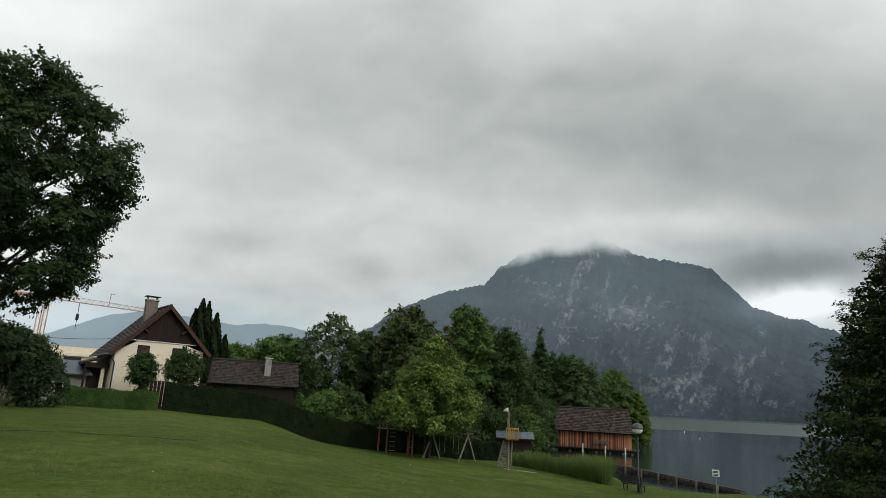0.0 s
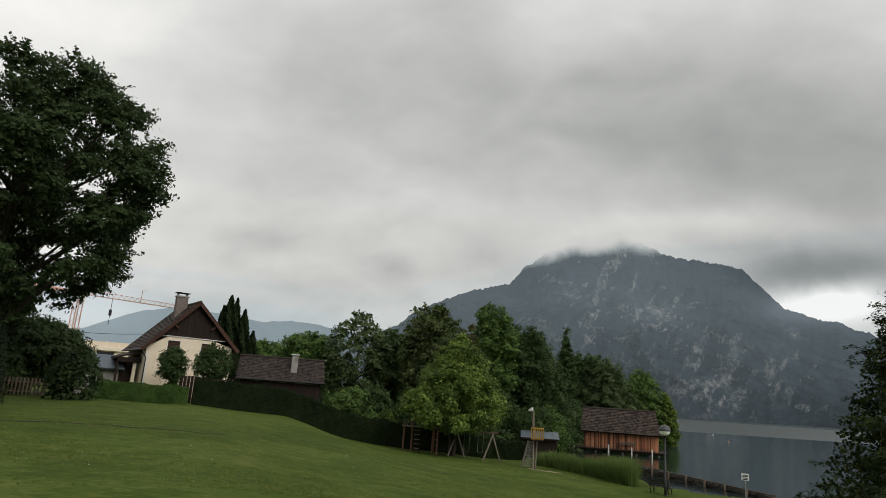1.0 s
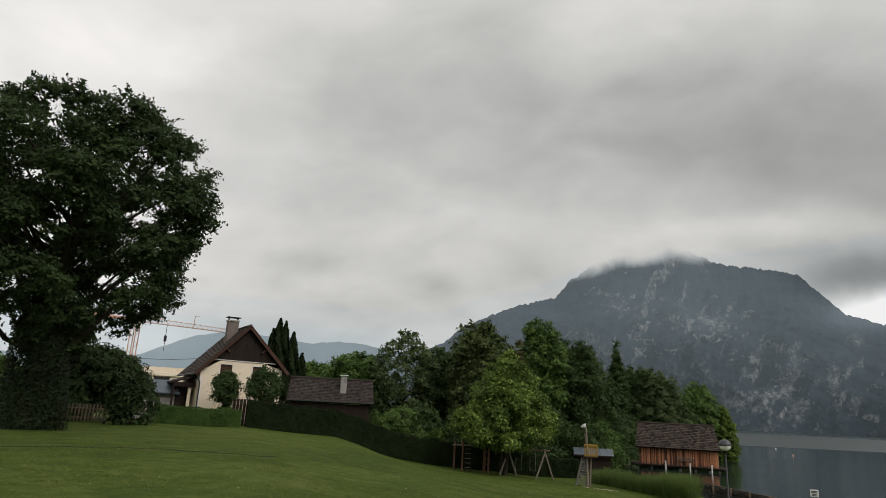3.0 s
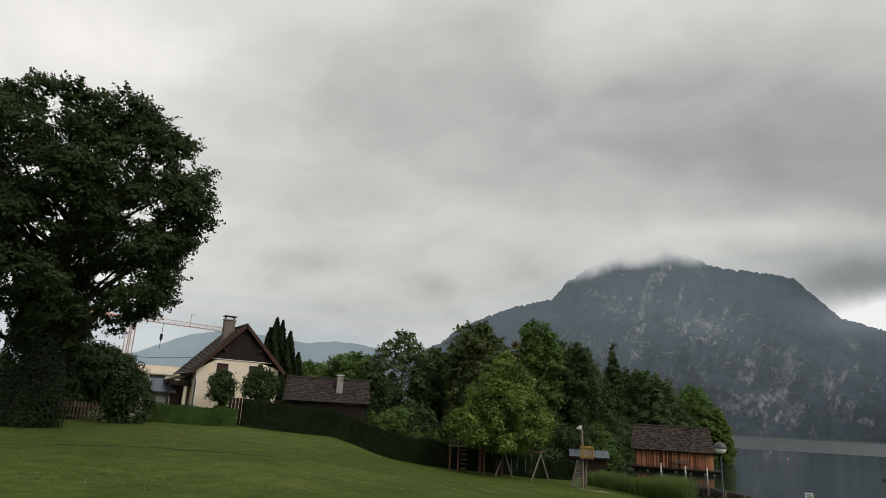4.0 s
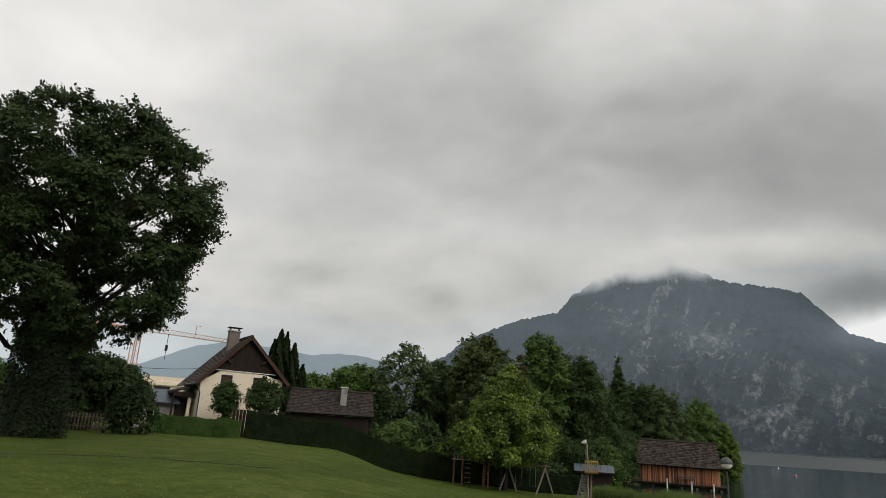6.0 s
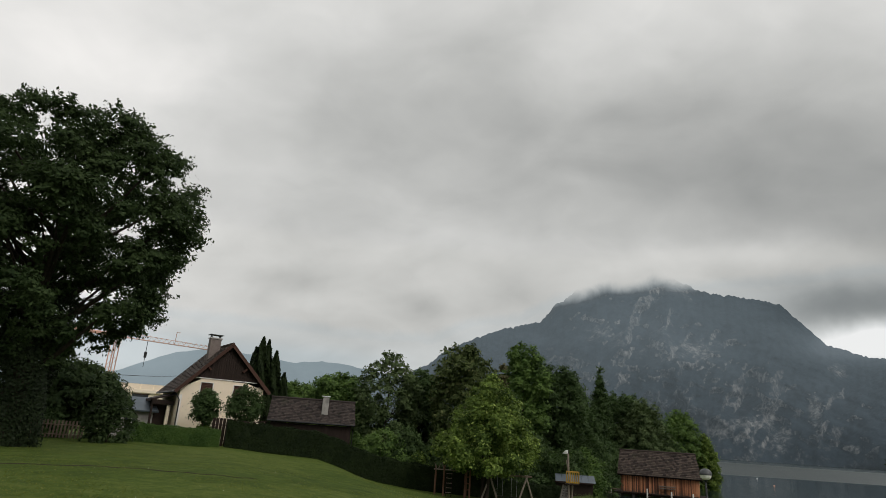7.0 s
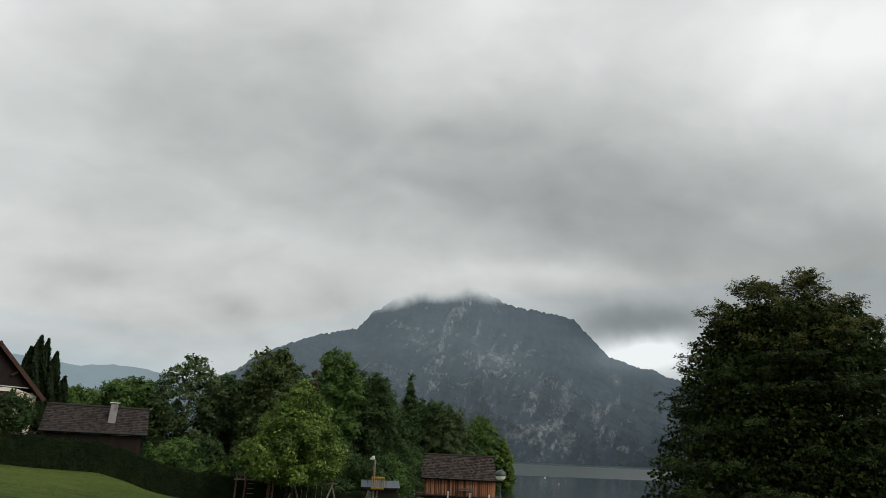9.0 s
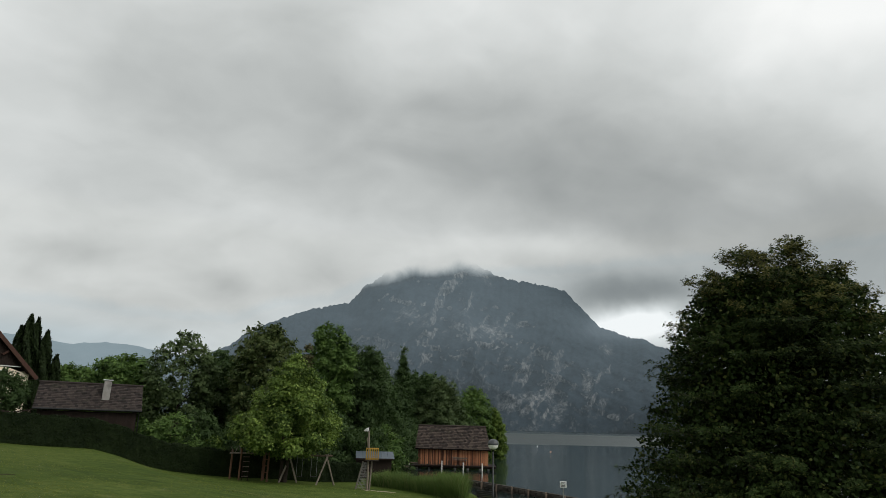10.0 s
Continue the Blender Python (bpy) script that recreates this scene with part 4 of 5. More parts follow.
# ---- the garden hut beside it ----
def build_hut():
    rng = random.Random(5)
    az = -15.9
    hut = thing("garden_hut", Matrix.Translation(polar(az, 54.0, 2.38)) @ pose(0, 0, 0, 0, 0, -az), "dark wooden garden hut with grey-brown shingle roof", "hut")
    half, eave, ridge = 3.55, 3.22, 5.08
    part("wall", prism([(-half + 0.3, -0.4), (half - 0.3, -0.4), (half - 0.3, eave - 0.15), (-half + 0.3, eave - 0.15)], 0.35, 0.5), M["dark_wood"], hut, "dark boarded wall")
    for k in range(32):
        x = -half + 0.4 + k * 0.2
        part("board", box((0.185, 0.03, 3.3), (x, 0.335, 1.35), bevel=0.005), M["dark_wood"], hut)
    for s in (-1, 1):
        bm = bmesh.new()
        x = s * (half - 0.3)
        vs = [bm.verts.new((x, y, z)) for y, z in ((0.502, -0.4), (3.9, -0.4), (3.9, eave - 0.2), (2.2, ridge - 0.25), (0.502, eave - 0.1))]
        bm.faces.new(vs)
        r = bmesh.ops.extrude_face_region(bm, geom=bm.faces[:])
        bmesh.ops.translate(bm, vec=(-s * 0.15, 0, 0), verts=[v for v in r["geom"] if isinstance(v, bmesh.types.BMVert)])
        bmesh.ops.recalc_face_normals(bm, faces=bm.faces)
        part("gable_wall", bm, M["dark_wood"], hut)
    part("back_wall", box((2 * half - 0.6, 0.15, 3.4), (0, 3.98, 1.3)), M["dark_wood"], hut)
    q = [(-half, 0, eave), (half, 0, eave), (half - 0.05, 2.2, ridge), (-half + 0.05, 2.2, ridge)]
    part("roof", slab(q, 0.1), M["dark_wood"], hut)
    part("roof_tiles", roof_courses(q, 15, 34, 0.025, rng), M["roof_grey"], hut, "grey-brown shingles")
    q2 = [(half, 4.3, eave), (-half, 4.3, eave), (-half + 0.05, 2.2, ridge), (half - 0.05, 2.2, ridge)]
    part("roof", slab(q2, 0.1), M["dark_wood"], hut)
    part("roof_tiles", roof_courses(q2, 15, 34, 0.025, rng), M["roof_grey"], hut)
    part("ridge_cap", tube([(-half, 2.2, ridge + 0.06), (half, 2.2, ridge + 0.06)], 0.09, 7), M["roof_grey"], hut)
    part("gutter", tube([(-half, -0.05, eave - 0.03), (half, -0.05, eave - 0.03)], 0.06, 7), M["metal_dark"], hut)
    ch = part("chimney", box((0.52, 0.5, 1.75), (0.98, 1.05, 4.45), bevel=0.03), M["grey"], hut, "pale cement chimney")
    part("cap", box((0.7, 0.6, 0.06), (0.98, 1.05, 5.42)), M["white"], ch)
    part("leg", box((0.3, 0.3, 0.1), (0.98, 1.05, 5.36)), M["grey"], ch)
    part("downpipe", tube([(half - 0.15, -0.03, eave), (half - 0.15, 0.25, 2.8), (half - 0.15, 0.27, 0)], 0.04, 7), M["metal_dark"], hut)


build_hut()


# ---- the boathouse on its stilts ----
def build_boathouse():
    rng = random.Random(8)
    az = 13.75
    bh = thing("boathouse", Matrix.Translation(polar(az, 82.0, -1.0)) @ pose(0, 0, 0, 0, 0, -az - 2.0) @ Matrix.Scale(1.155, 4), "wooden boathouse with tiled roof on stilts over water", "boathouse")
    half, eave, ridge, floor_z = 4.1, 2.92, 5.28, 1.42
    q = [(-half, 0, eave), (half, 0, eave), (half - 0.55, 2.4, ridge), (-half + 0.1, 2.4, ridge)]
    part("roof", slab(q, 0.1), M["dark_wood"], bh)
    part("roof_tiles", roof_courses(q, 15, 30, 0.04, rng), M["roof"], bh, "weathered brown tiles in rough courses")
    for s, top in ((1, half - 0.55), (-1, -half + 0.1)):
        c = [(s * half, 0, eave), (s * half, 4.8, eave), (top, 2.4, ridge)]
        part("hip", slab(c, 0.08), M["roof"], bh)
    q2 = [(half, 4.8, eave), (-half, 4.8, eave), (-half + 0.1, 2.4, ridge), (half - 0.55, 2.4, ridge)]
    part("roof", slab(q2, 0.1), M["roof"], bh)
    part("ridge_cap", tube([(-half + 0.08, 2.4, ridge + 0.07), (half - 0.5, 2.4, ridge + 0.07)], 0.1, 7), M["roof"], bh)
    n = 90
    w = (2 * half - 0.6) / n
    for k in range(n):
        x = -half + 0.3 + (k + 0.5) * w
        lo = rng.uniform(-0.06, 0.03)
        ob = part("board", box((w * rng.uniform(0.82, 0.95), 0.03, 1.75 - lo), (0, 0, 0.87 + lo / 2), bevel=0.006), M["boat_board"], bh)
        ob.location = (x, 0.5 + rng.uniform(-0.012, 0.012), floor_z - 0.12)
    for s in (-1, 1):
        part("side_wall", box((0.06, 4.0, 1.6), (s * (half - 0.32), 2.55, floor_z + 0.72)), M["old_wood"], bh)
    part("back_wall", box((2 * half - 0.72, 0.06, 1.6), (0, 4.5, floor_z + 0.72)), M["old_wood"], bh)
    part("deck", box((2 * half + 0.9, 5.0, 0.09), (0.1, 2.2, floor_z - 0.2)), M["dark_wood"], bh, "dark plank deck")
    part("beam", box((2 * half + 0.9, 0.14, 0.1), (0.1, -0.1, floor_z - 0.32)), M["dark_wood"], bh)
    for x in (-3.9, -2.55, -1.2, 0.2, 1.6, 2.9, 3.8):
        for y in (0.1, 2.2, 4.3):
            part("stilt", tube([(x, y, -1.2), (x + 0.02, y, floor_z - 0.3)], [0.13, 0.12], 8), M["grey"] if y < 1 else M["old_wood"], bh)
    for x, top in ((-1.15, 1.75), (1.15, 1.65), (3.15, 1.6)):
        part("mooring_post", tube([(x, -0.55, -1.0), (x, -0.55, top)], 0.07, 8), M["trim"], bh, "white painted post")
    part("bench_rail", box((1.6, 0.08, 0.12), (0.75, 0.38, floor_z + 0.62)), M["pale_wood"], bh)
    part("bench_rail", box((1.6, 0.3, 0.06), (0.75, 0.3, floor_z + 0.42)), M["pale_wood"], bh)
    # gangway to the shore
    part("gangway", box((6.5, 0.9, 0.1), (-half - 3.4, 0.3, floor_z - 0.25), (0, 3, 0)), M["old_wood"], bh)
    for k in range(5):
        part("gangway_post", tube([(-half - 0.6 - 1.4 * k, -0.1, -0.8), (-half - 0.6 - 1.4 * k, -0.1, 1.55 + 0.05 * k)], 0.06, 7), M["grey"], bh)
    part("handrail", tube([(-half + 0.2, -0.1, 1.45), (-half - 6.3, -0.1, 1.72)], 0.045, 7), M["old_wood"], bh)


build_boathouse()

# ---- trees ----
park_tree = broad_tree("park_tree", stand(-38.2, 40), 18.45, 7.2, [(0.24, 0.25), (0.3, 0.48), (0.36, 0.74), (0.43, 0.9), (0.5, 0.8), (0.58, 0.97), (0.7, 1.0), (0.8, 0.95), (0.9, 0.78), (0.97, 0.56), (1.0, 0.36)],
                       "large dark green broadleaf tree on the lawn", "leaf_dark", 290, 150000, 0.22, 0.155, 11, 0.6, 0.6, 0.5, 3000, limb_count=40, clump=0.36, per_clump=34)
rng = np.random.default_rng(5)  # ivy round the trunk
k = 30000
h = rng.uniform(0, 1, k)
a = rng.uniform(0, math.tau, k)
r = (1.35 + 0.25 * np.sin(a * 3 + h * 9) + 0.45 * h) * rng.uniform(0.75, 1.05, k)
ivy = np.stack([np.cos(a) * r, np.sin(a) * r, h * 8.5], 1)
part("ivy", leaf_quads("ivy", ivy, unit_rows(np.stack([np.cos(a), np.sin(a), np.full(k, 0.4)], 1) + rng.normal(size=(k, 3)) * 0.5), 0.13 * rng.uniform(0.6, 1.3, k), M["leaf_ivy_shade"], rng, 0.7), None, park_tree, "ivy covering the trunk, coloured dark as in the crown's shade")
def feathery_tree(name, at, height, radius, profile, label, seed, branches=1056, twigs=10, per_twig=26, leaf_size=0.08):
    """A bushy tree of long level boughs, each ending in flat feathery sprays that hang a little at the tips."""
    rng = np.random.default_rng(seed)
    base = thing(name, at, label, "tree")
    hs, rs = [q[0] for q in profile], [q[1] for q in profile]
    low, high, wood = ([], [], []), ([], [], []), []
    for b in range(branches):
        if b % 12 == 0:  # a new bough: its branches fan out in one sheet
            bough_h = ((b + 12 * rng.uniform()) / branches) ** 0.95
            bough_a = (b // 12) * 2.399963 + rng.normal() * 0.2
            bough_r = rng.uniform(0.9, 1.04) * (1 + 0.06 * math.sin(3 * bough_a + 9 * bough_h))
            bough_s = 0.16 + 0.5 * bough_h ** 2 + rng.normal() * 0.06
        h = min(bough_h + rng.normal() * 0.008, 1.0)
        a = bough_a + rng.normal() * 0.34
        reach = np.interp(h, hs, rs) * radius * bough_r * rng.uniform(0.78, 1.02) * (1 - 0.25 * abs(a - bough_a) ** 1.5)
        steep = bough_s + rng.normal() * 0.03
        if h > 0.86:
            steep += 0.9 * rng.uniform(0.3, 1.0)
        out = np.array([math.cos(a), math.sin(a), 0.0])
        side = np.array([-math.sin(a), math.cos(a), 0.0])
        tip_z = h * height
        sag = rng.uniform(0.05, 0.16)

        def along(f, reach=reach, steep=steep, out=out, tip_z=tip_z, sag=sag):
            f = np.asarray(f, float)[..., None]
            return out * reach * f + np.array([0, 0, 1.0]) * (tip_z - steep * reach * (1 - f) + sag * reach * (f * (1 - f) * 4) * 0.6 - sag * 0.4 * (f ** 4))

        wood.append(along(np.array([0.25, 0.6, 0.97])))
        n = max(int(twigs * (0.5 + 0.5 * reach / radius)), 5)
        for f in rng.uniform(0.45, 1.0, n) ** 0.8:
            start = along(f)
            span = rng.uniform(0.25, 0.52) * (1.15 - 0.45 * f)
            turn = rng.choice([-1, 1]) * rng.uniform(0.1, 1.0)
            d = out * math.cos(turn) + side * math.sin(turn) + np.array([0, 0, rng.normal() * 0.16 + (0.35 if h > 0.8 else 0.02)])
            d /= np.linalg.norm(d)
            k = per_twig
            u = rng.uniform(0, 1, k)
            wide = np.cross(d, [0, 0, 1.0])
            p = start + d * (u * span)[:, None] + wide * (rng.normal(size=k) * 0.07 * (1.1 - 0.6 * u))[:, None] + np.array([0, 0, 1.0]) * (rng.normal(size=k) * 0.03 - 0.16 * span * u ** 2)[:, None]
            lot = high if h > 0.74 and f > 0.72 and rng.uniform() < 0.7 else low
            lot[0].append(p)
            lot[1].append(unit_rows(np.array([0, 0, 1.0]) + out * 0.45 + rng.normal(size=(k, 3)) * 0.45))
            lot[2].append(np.tile(d, (k, 1)))
    # high outer leaves take the paler, sunlit-toned material
    for lot, mat, lab in ((low, "leaf_olive", ""), (high, "leaf_lit_tip", "upper tips coloured paler yellow-green as if sunlit")):
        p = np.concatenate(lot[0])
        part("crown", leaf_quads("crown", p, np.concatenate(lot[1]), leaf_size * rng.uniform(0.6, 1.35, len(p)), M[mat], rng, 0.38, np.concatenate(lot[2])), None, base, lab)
    tw = np.array(wood)
    thin = np.array([0.012, 0.008, 0.004])
    q4 = np.concatenate([np.stack([tw[:, i] - thin, tw[:, i] + thin, tw[:, i + 1] + thin * 0.6, tw[:, i + 1] - thin * 0.6], 1) for i in (0, 1)])
    part("twig_spray", quads_mesh("twig_spray", q4.reshape(-1, 3), np.arange(len(q4) * 4).reshape(-1, 4), M["bark"]), None, base)
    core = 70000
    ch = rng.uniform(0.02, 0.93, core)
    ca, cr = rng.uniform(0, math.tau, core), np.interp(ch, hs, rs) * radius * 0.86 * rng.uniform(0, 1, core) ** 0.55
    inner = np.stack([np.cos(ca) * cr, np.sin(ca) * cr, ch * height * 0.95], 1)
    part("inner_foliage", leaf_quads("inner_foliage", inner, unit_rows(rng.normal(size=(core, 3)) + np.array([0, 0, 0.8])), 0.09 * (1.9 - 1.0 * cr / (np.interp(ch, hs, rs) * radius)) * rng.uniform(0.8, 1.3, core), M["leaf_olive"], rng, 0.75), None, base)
    for s in range(3):
        a0 = s * 2.1 + 0.5
        foot = Vector((math.cos(a0), math.sin(a0), 0)) * 0.26
        part("trunk", tube([foot + Vector((0, 0, -0.25)), foot + Vector((0, 0, 0.3)), foot * 2.2 + Vector((0, 0, height * 0.4)), foot * 3.4 + Vector((0, 0, height * 0.8))], [0.22, 0.17, 0.11, 0.02], 9), M["bark"], base, smooth=True)
    return base


feathery_tree("shore_tree", stand(41.0, 17.5), 8.6, 4.45, [(0.0, 1.1), (0.12, 1.1), (0.3, 1.02), (0.5, 0.86), (0.68, 0.70), (0.84, 0.57), (0.92, 0.42), (1.0, 0.16)],
              "bushy olive-green tree with level feathery boughs", 21)
TREES = [  # name, azimuth, distance, top elevation, radius, profile, label, leaf
    ("linden_tree", -2.7, 63, 8.6, 3.0, FULL, "dense round-topped grey-green tree behind the hedge", "leaf_linden"),
    ("ash_tree", 2.5, 68, 8.85, 2.5, FULL, "tall mid-green broadleaf tree", "leaf_mid"),
    ("beech_tree", 5.2, 72, 7.1, 3.2, FULL, "dark green broadleaf tree behind the playground", "leaf_deep"),
    ("larch_tree", 0.6, 60, 6.9, 1.1, CONE, "thin brownish-green tree among the greener ones", "leaf_brown"),
    ("walnut_tree", -9.5, 66, 7.5, 3.3, ROUND, "airy grey-green tree with open crown", "leaf_grey"),
    ("apple_tree", -13.9, 70, 5.3, 3.9, ROUND, "mid-green broadleaf tree behind the hut", "leaf_mid"),
    ("plum_tree", -17.6, 74, 4.3, 3.0, ROUND, "green tree beside the dark cypresses", "leaf_mid"),
    ("maple_tree", -6.6, 70, 6.1, 2.5, FULL, "dark green broadleaf tree", "leaf_deep"),
    ("birch_tree", 9.1, 84, 7.0, 2.3, CONE, "feathery pointed dark green tree", "leaf_deep"),
    ("alder_tree", 7.3, 78, 4.9, 3.6, DOME, "dark green waterside tree", "leaf_deep"),
    ("willow_tree", 12.6, 86, 4.6, 3.4, DOME, "drooping grey-green willow behind the boathouse", "leaf_grey"),
    ("alder_tree", 10.6, 90, 4.9, 4.0, FULL, "dark green waterside tree", "leaf_deep"),
    ("hazel_tree", 15.4, 87, 3.7, 3.3, DOME, "round green tree on the lake shore", "leaf_mid"),
    ("waterside_bush", 17.4, 86, 1.8, 1.5, DOME, "light yellow-green bush at the water's edge", "leaf_yellow"),
    ("garden_tree", -34.6, 55, 4.6, 3.4, ROUND, "dark green tree beside the fence", "leaf_dark"),
    ("garden_tree", -42.5, 60, 3.6, 3.6, ROUND, "green tree beyond the fence", "leaf_mid"),
    ("garden_tree", -46.5, 56, 3.0, 3.4, ROUND, "green tree beyond the fence", "leaf_mid"),
]
for i, (nm, az, d, top, rad, prof, lab, leaf) in enumerate(TREES):
    lob, cnt, core = int(34 * rad) + 20, int((4600 if "airy" in lab else 7600) * rad), 0 if "airy" in lab else int(1500 * rad)
    if az > 14:
        d, rad = d * 1.33, rad * 1.28
    elif az > 8:
        d, rad = d * 1.16, rad * 1.13
    p = stand(az, d)
    broad_tree(nm, p, EYE.z + d * rise(az, top) - p.z, rad * 1.1, prof, lab, leaf, lob, cnt, 0.29, 0.25, 31 + i, 0.2, 0.75, 0.55, 240, core=core, core_size=0.44, droop=0.3 if nm == "willow_tree" else 0.0)
p = stand(-0.6, 50)
broad_tree("young_tree", p, 10.15 - p.z, 3.9, [(0.21, 0.40), (0.29, 0.85), (0.39, 1.0), (0.55, 0.80), (0.7, 0.58), (0.85, 0.36), (1.0, 0.06)],
           "bright yellow-green broadleaf tree beside the playground", "leaf_yellow", 120, 46000, 0.24, 0.2, 51, 0.13, 0.7, 0.5, 700, clump=0.42, per_clump=22, stems=3, limb_count=12, lean=(0.3, 0))
for az, d, rad, lo, hi, seed, lab in ((-24.75, 56.5, 1.08, 0.2, 3.1, 61, "small clipped round tree before the house"), (-21.6, 56.0, 1.38, 0.1, 3.7, 62, "small round garden tree before the house")):
    p = stand(az, d)
    broad_tree("garden_tree", p, EYE.z + d * rise(az, hi) - p.z, rad, [(0.42, 0.5), (0.52, 0.95), (0.7, 1.0), (0.88, 0.7), (1.0, 0.2)], lab, "leaf_deep", 24, 6500, 0.19, 0.38, seed, 0.09, 0.8, 0.55, 160, limb_count=8)
for az, d, el, rad, seed in ((-20.85, 68, 7.8, 1.25, 71), (-20.35, 68.6, 7.6, 1.0, 75), (-19.6, 68.5, 6.7, 1.15, 72), (-18.7, 69, 4.9, 0.9, 73), (-21.35, 69, 6.9, 1.0, 74)):
    p = stand(az, d)
    column_tree(p, EYE.z + d * rise(az, el) - p.z, rad, "slender dark green cypress behind the house", seed)
SHRUBS = [  # azimuth, distance, top elevation, radius, leaf
    (-31.6, 46.5, 2.6, 1.5, "leaf_dark"), (-9.6, 56, 0.9, 2.4, "leaf_mid"), (-12.0, 58, 0.3, 2.0, "leaf_mid"), (-6.6, 56, -0.9, 1.3, "leaf_yellow"),
    (-7.6, 58, 1.2, 2.2, "leaf_deep"), (-4.2, 57, 0.4, 2.4, "leaf_deep"), (4.9, 67, -0.2, 2.2, "leaf_mid"), (7.6, 68, 0.2, 2.6, "leaf_mid"),
    (9.6, 78, 0.6, 2.6, "leaf_deep"), (1.5, 60, 0.6, 2.8, "leaf_deep"), (3.0, 64, 1.6, 2.8, "leaf_deep"), (12.5, 82, 1.4, 3.0, "leaf_deep"),
    (-39.5, 47, -0.2, 1.8, "leaf_deep"), (-41.5, 46, 1.0, 2.2, "leaf_mid"), (-36.2, 51, 0.7, 1.5, "leaf_deep"), (-44.5, 47, 0.6, 2.3, "leaf_mid"), (-1.0, 62, 1.5, 3.0, "leaf_deep"),
    (-24.5, 57.2, 0.4, 0.7, "leaf_yellow"), (15.2, 84, 0.9, 2.6, "leaf_deep"), (6.2, 64, 0.5, 2.4, "leaf_deep"), (8.6, 72, 1.4, 2.4, "leaf_deep"),
]
for i, (az, d, top, rad, leaf) in enumerate(SHRUBS):
    if az > 9:
        d, rad = d * 1.2, rad * 1.15
    p = stand(az, d)
    broad_tree("bush", p, max(EYE.z + d * rise(az, top) - p.z, 0.8), rad, DOME, "dense yellow-green garden bush" if leaf == "leaf_yellow" else "dense green garden bush", leaf, 34, int(2500 * rad), 0.24, 0.36, 81 + i, 0.06, 0.8, 0.55, 80, stems=2, category="bush", limb_count=4)

# ---- hedges ----
def way(*pairs):
    return [tuple(polar(a, d)[:2]) for a, d in pairs]


hedge(way((-29.9, 49.5), (-26.5, 49.2), (-23.2, 49)), [1.2, 1.2, 1.2], 0.9, "low clipped bright green hedge along the lawn", "leaf_hedge", 1700, 0.11, 5)
hedge(way((-22.8, 50.5), (-19, 51), (-16, 51.5), (-13, 52), (-10, 52), (-7.5, 52.5), (-5, 53), (-1, 54), (3, 55), (5.8, 55.7)), [1.85, 1.95, 1.93, 1.95, 1.9, 1.85, 1.9, 1.75, 1.5, 1.4], 0.9,
      "long tall dark green hedge following the slope", "leaf_thuja", 2000, 0.135, 6)


# a slanted lean-to beside the hut
prop = thing("lean_to", Matrix.Translation(polar(-20.6, 53.0, ground_at(*polar(-20.6, 53.0)[:2]))) @ pose(0, 0, 0, 0, 0, 20), "dark slanted timber lean-to beside the garden hut", "lean-to")
part("roof_board", slab([(-1.3, 0, 1.75), (0.9, 0, 2.25), (0.9, 1.2, 2.25), (-1.3, 1.2, 1.75)], 0.08), M["dark_wood"], prop)
for x, z in ((-1.2, 1.7), (0.8, 2.15)):
    for y in (0.1, 1.1):
        part("post", box((0.09, 0.09, z), (x, y, z / 2)), M["dark_wood"], prop)
part("brace", box((0.06, 0.06, 1.1), (0.45, 0.05, 1.7), (0, 35, 0)), M["old_wood"], prop)


# ---- playground ----
def rod(a, b, r, mat, parent, name, label="", sides=8):
    return part(name, tube([a, b], r, sides), M[mat], parent, label, smooth=False)


def facing(az, d, up=0.0):
    return Matrix.Translation(stand(az, d, up)) @ pose(0, 0, 0, 0, 0, -az)


def build_swing():
    s = thing("swing_set", facing(1.4, 50.0), "weathered wooden swing with two A-shaped trestles", "swing")
    for x, lean in ((-1.35, -0.12), (1.35, 0.0)):
        for y, dx in ((-0.75, -0.72), (0.75, 0.66)):
            rod((x + dx, y, -0.15), (x - dx * 0.12 + lean * 0, y * -0.06, 2.08), 0.062, "pale_wood", s, "leg", "pale weathered round post")
    rod((-1.6, 0, 1.98), (1.75, 0, 1.98), 0.07, "old_wood", s, "beam")
    for x in (-0.6, 0.45):
        seat = part("seat", box((0.45, 0.16, 0.04), (x, 0, 0.5)), M["black"], s)
        for k in (-0.2, 0.2):
            part("chain", tube([(x + k, 0, 0.5), (x + k, 0, 1.93)], 0.012, 5), M["steel"], seat)


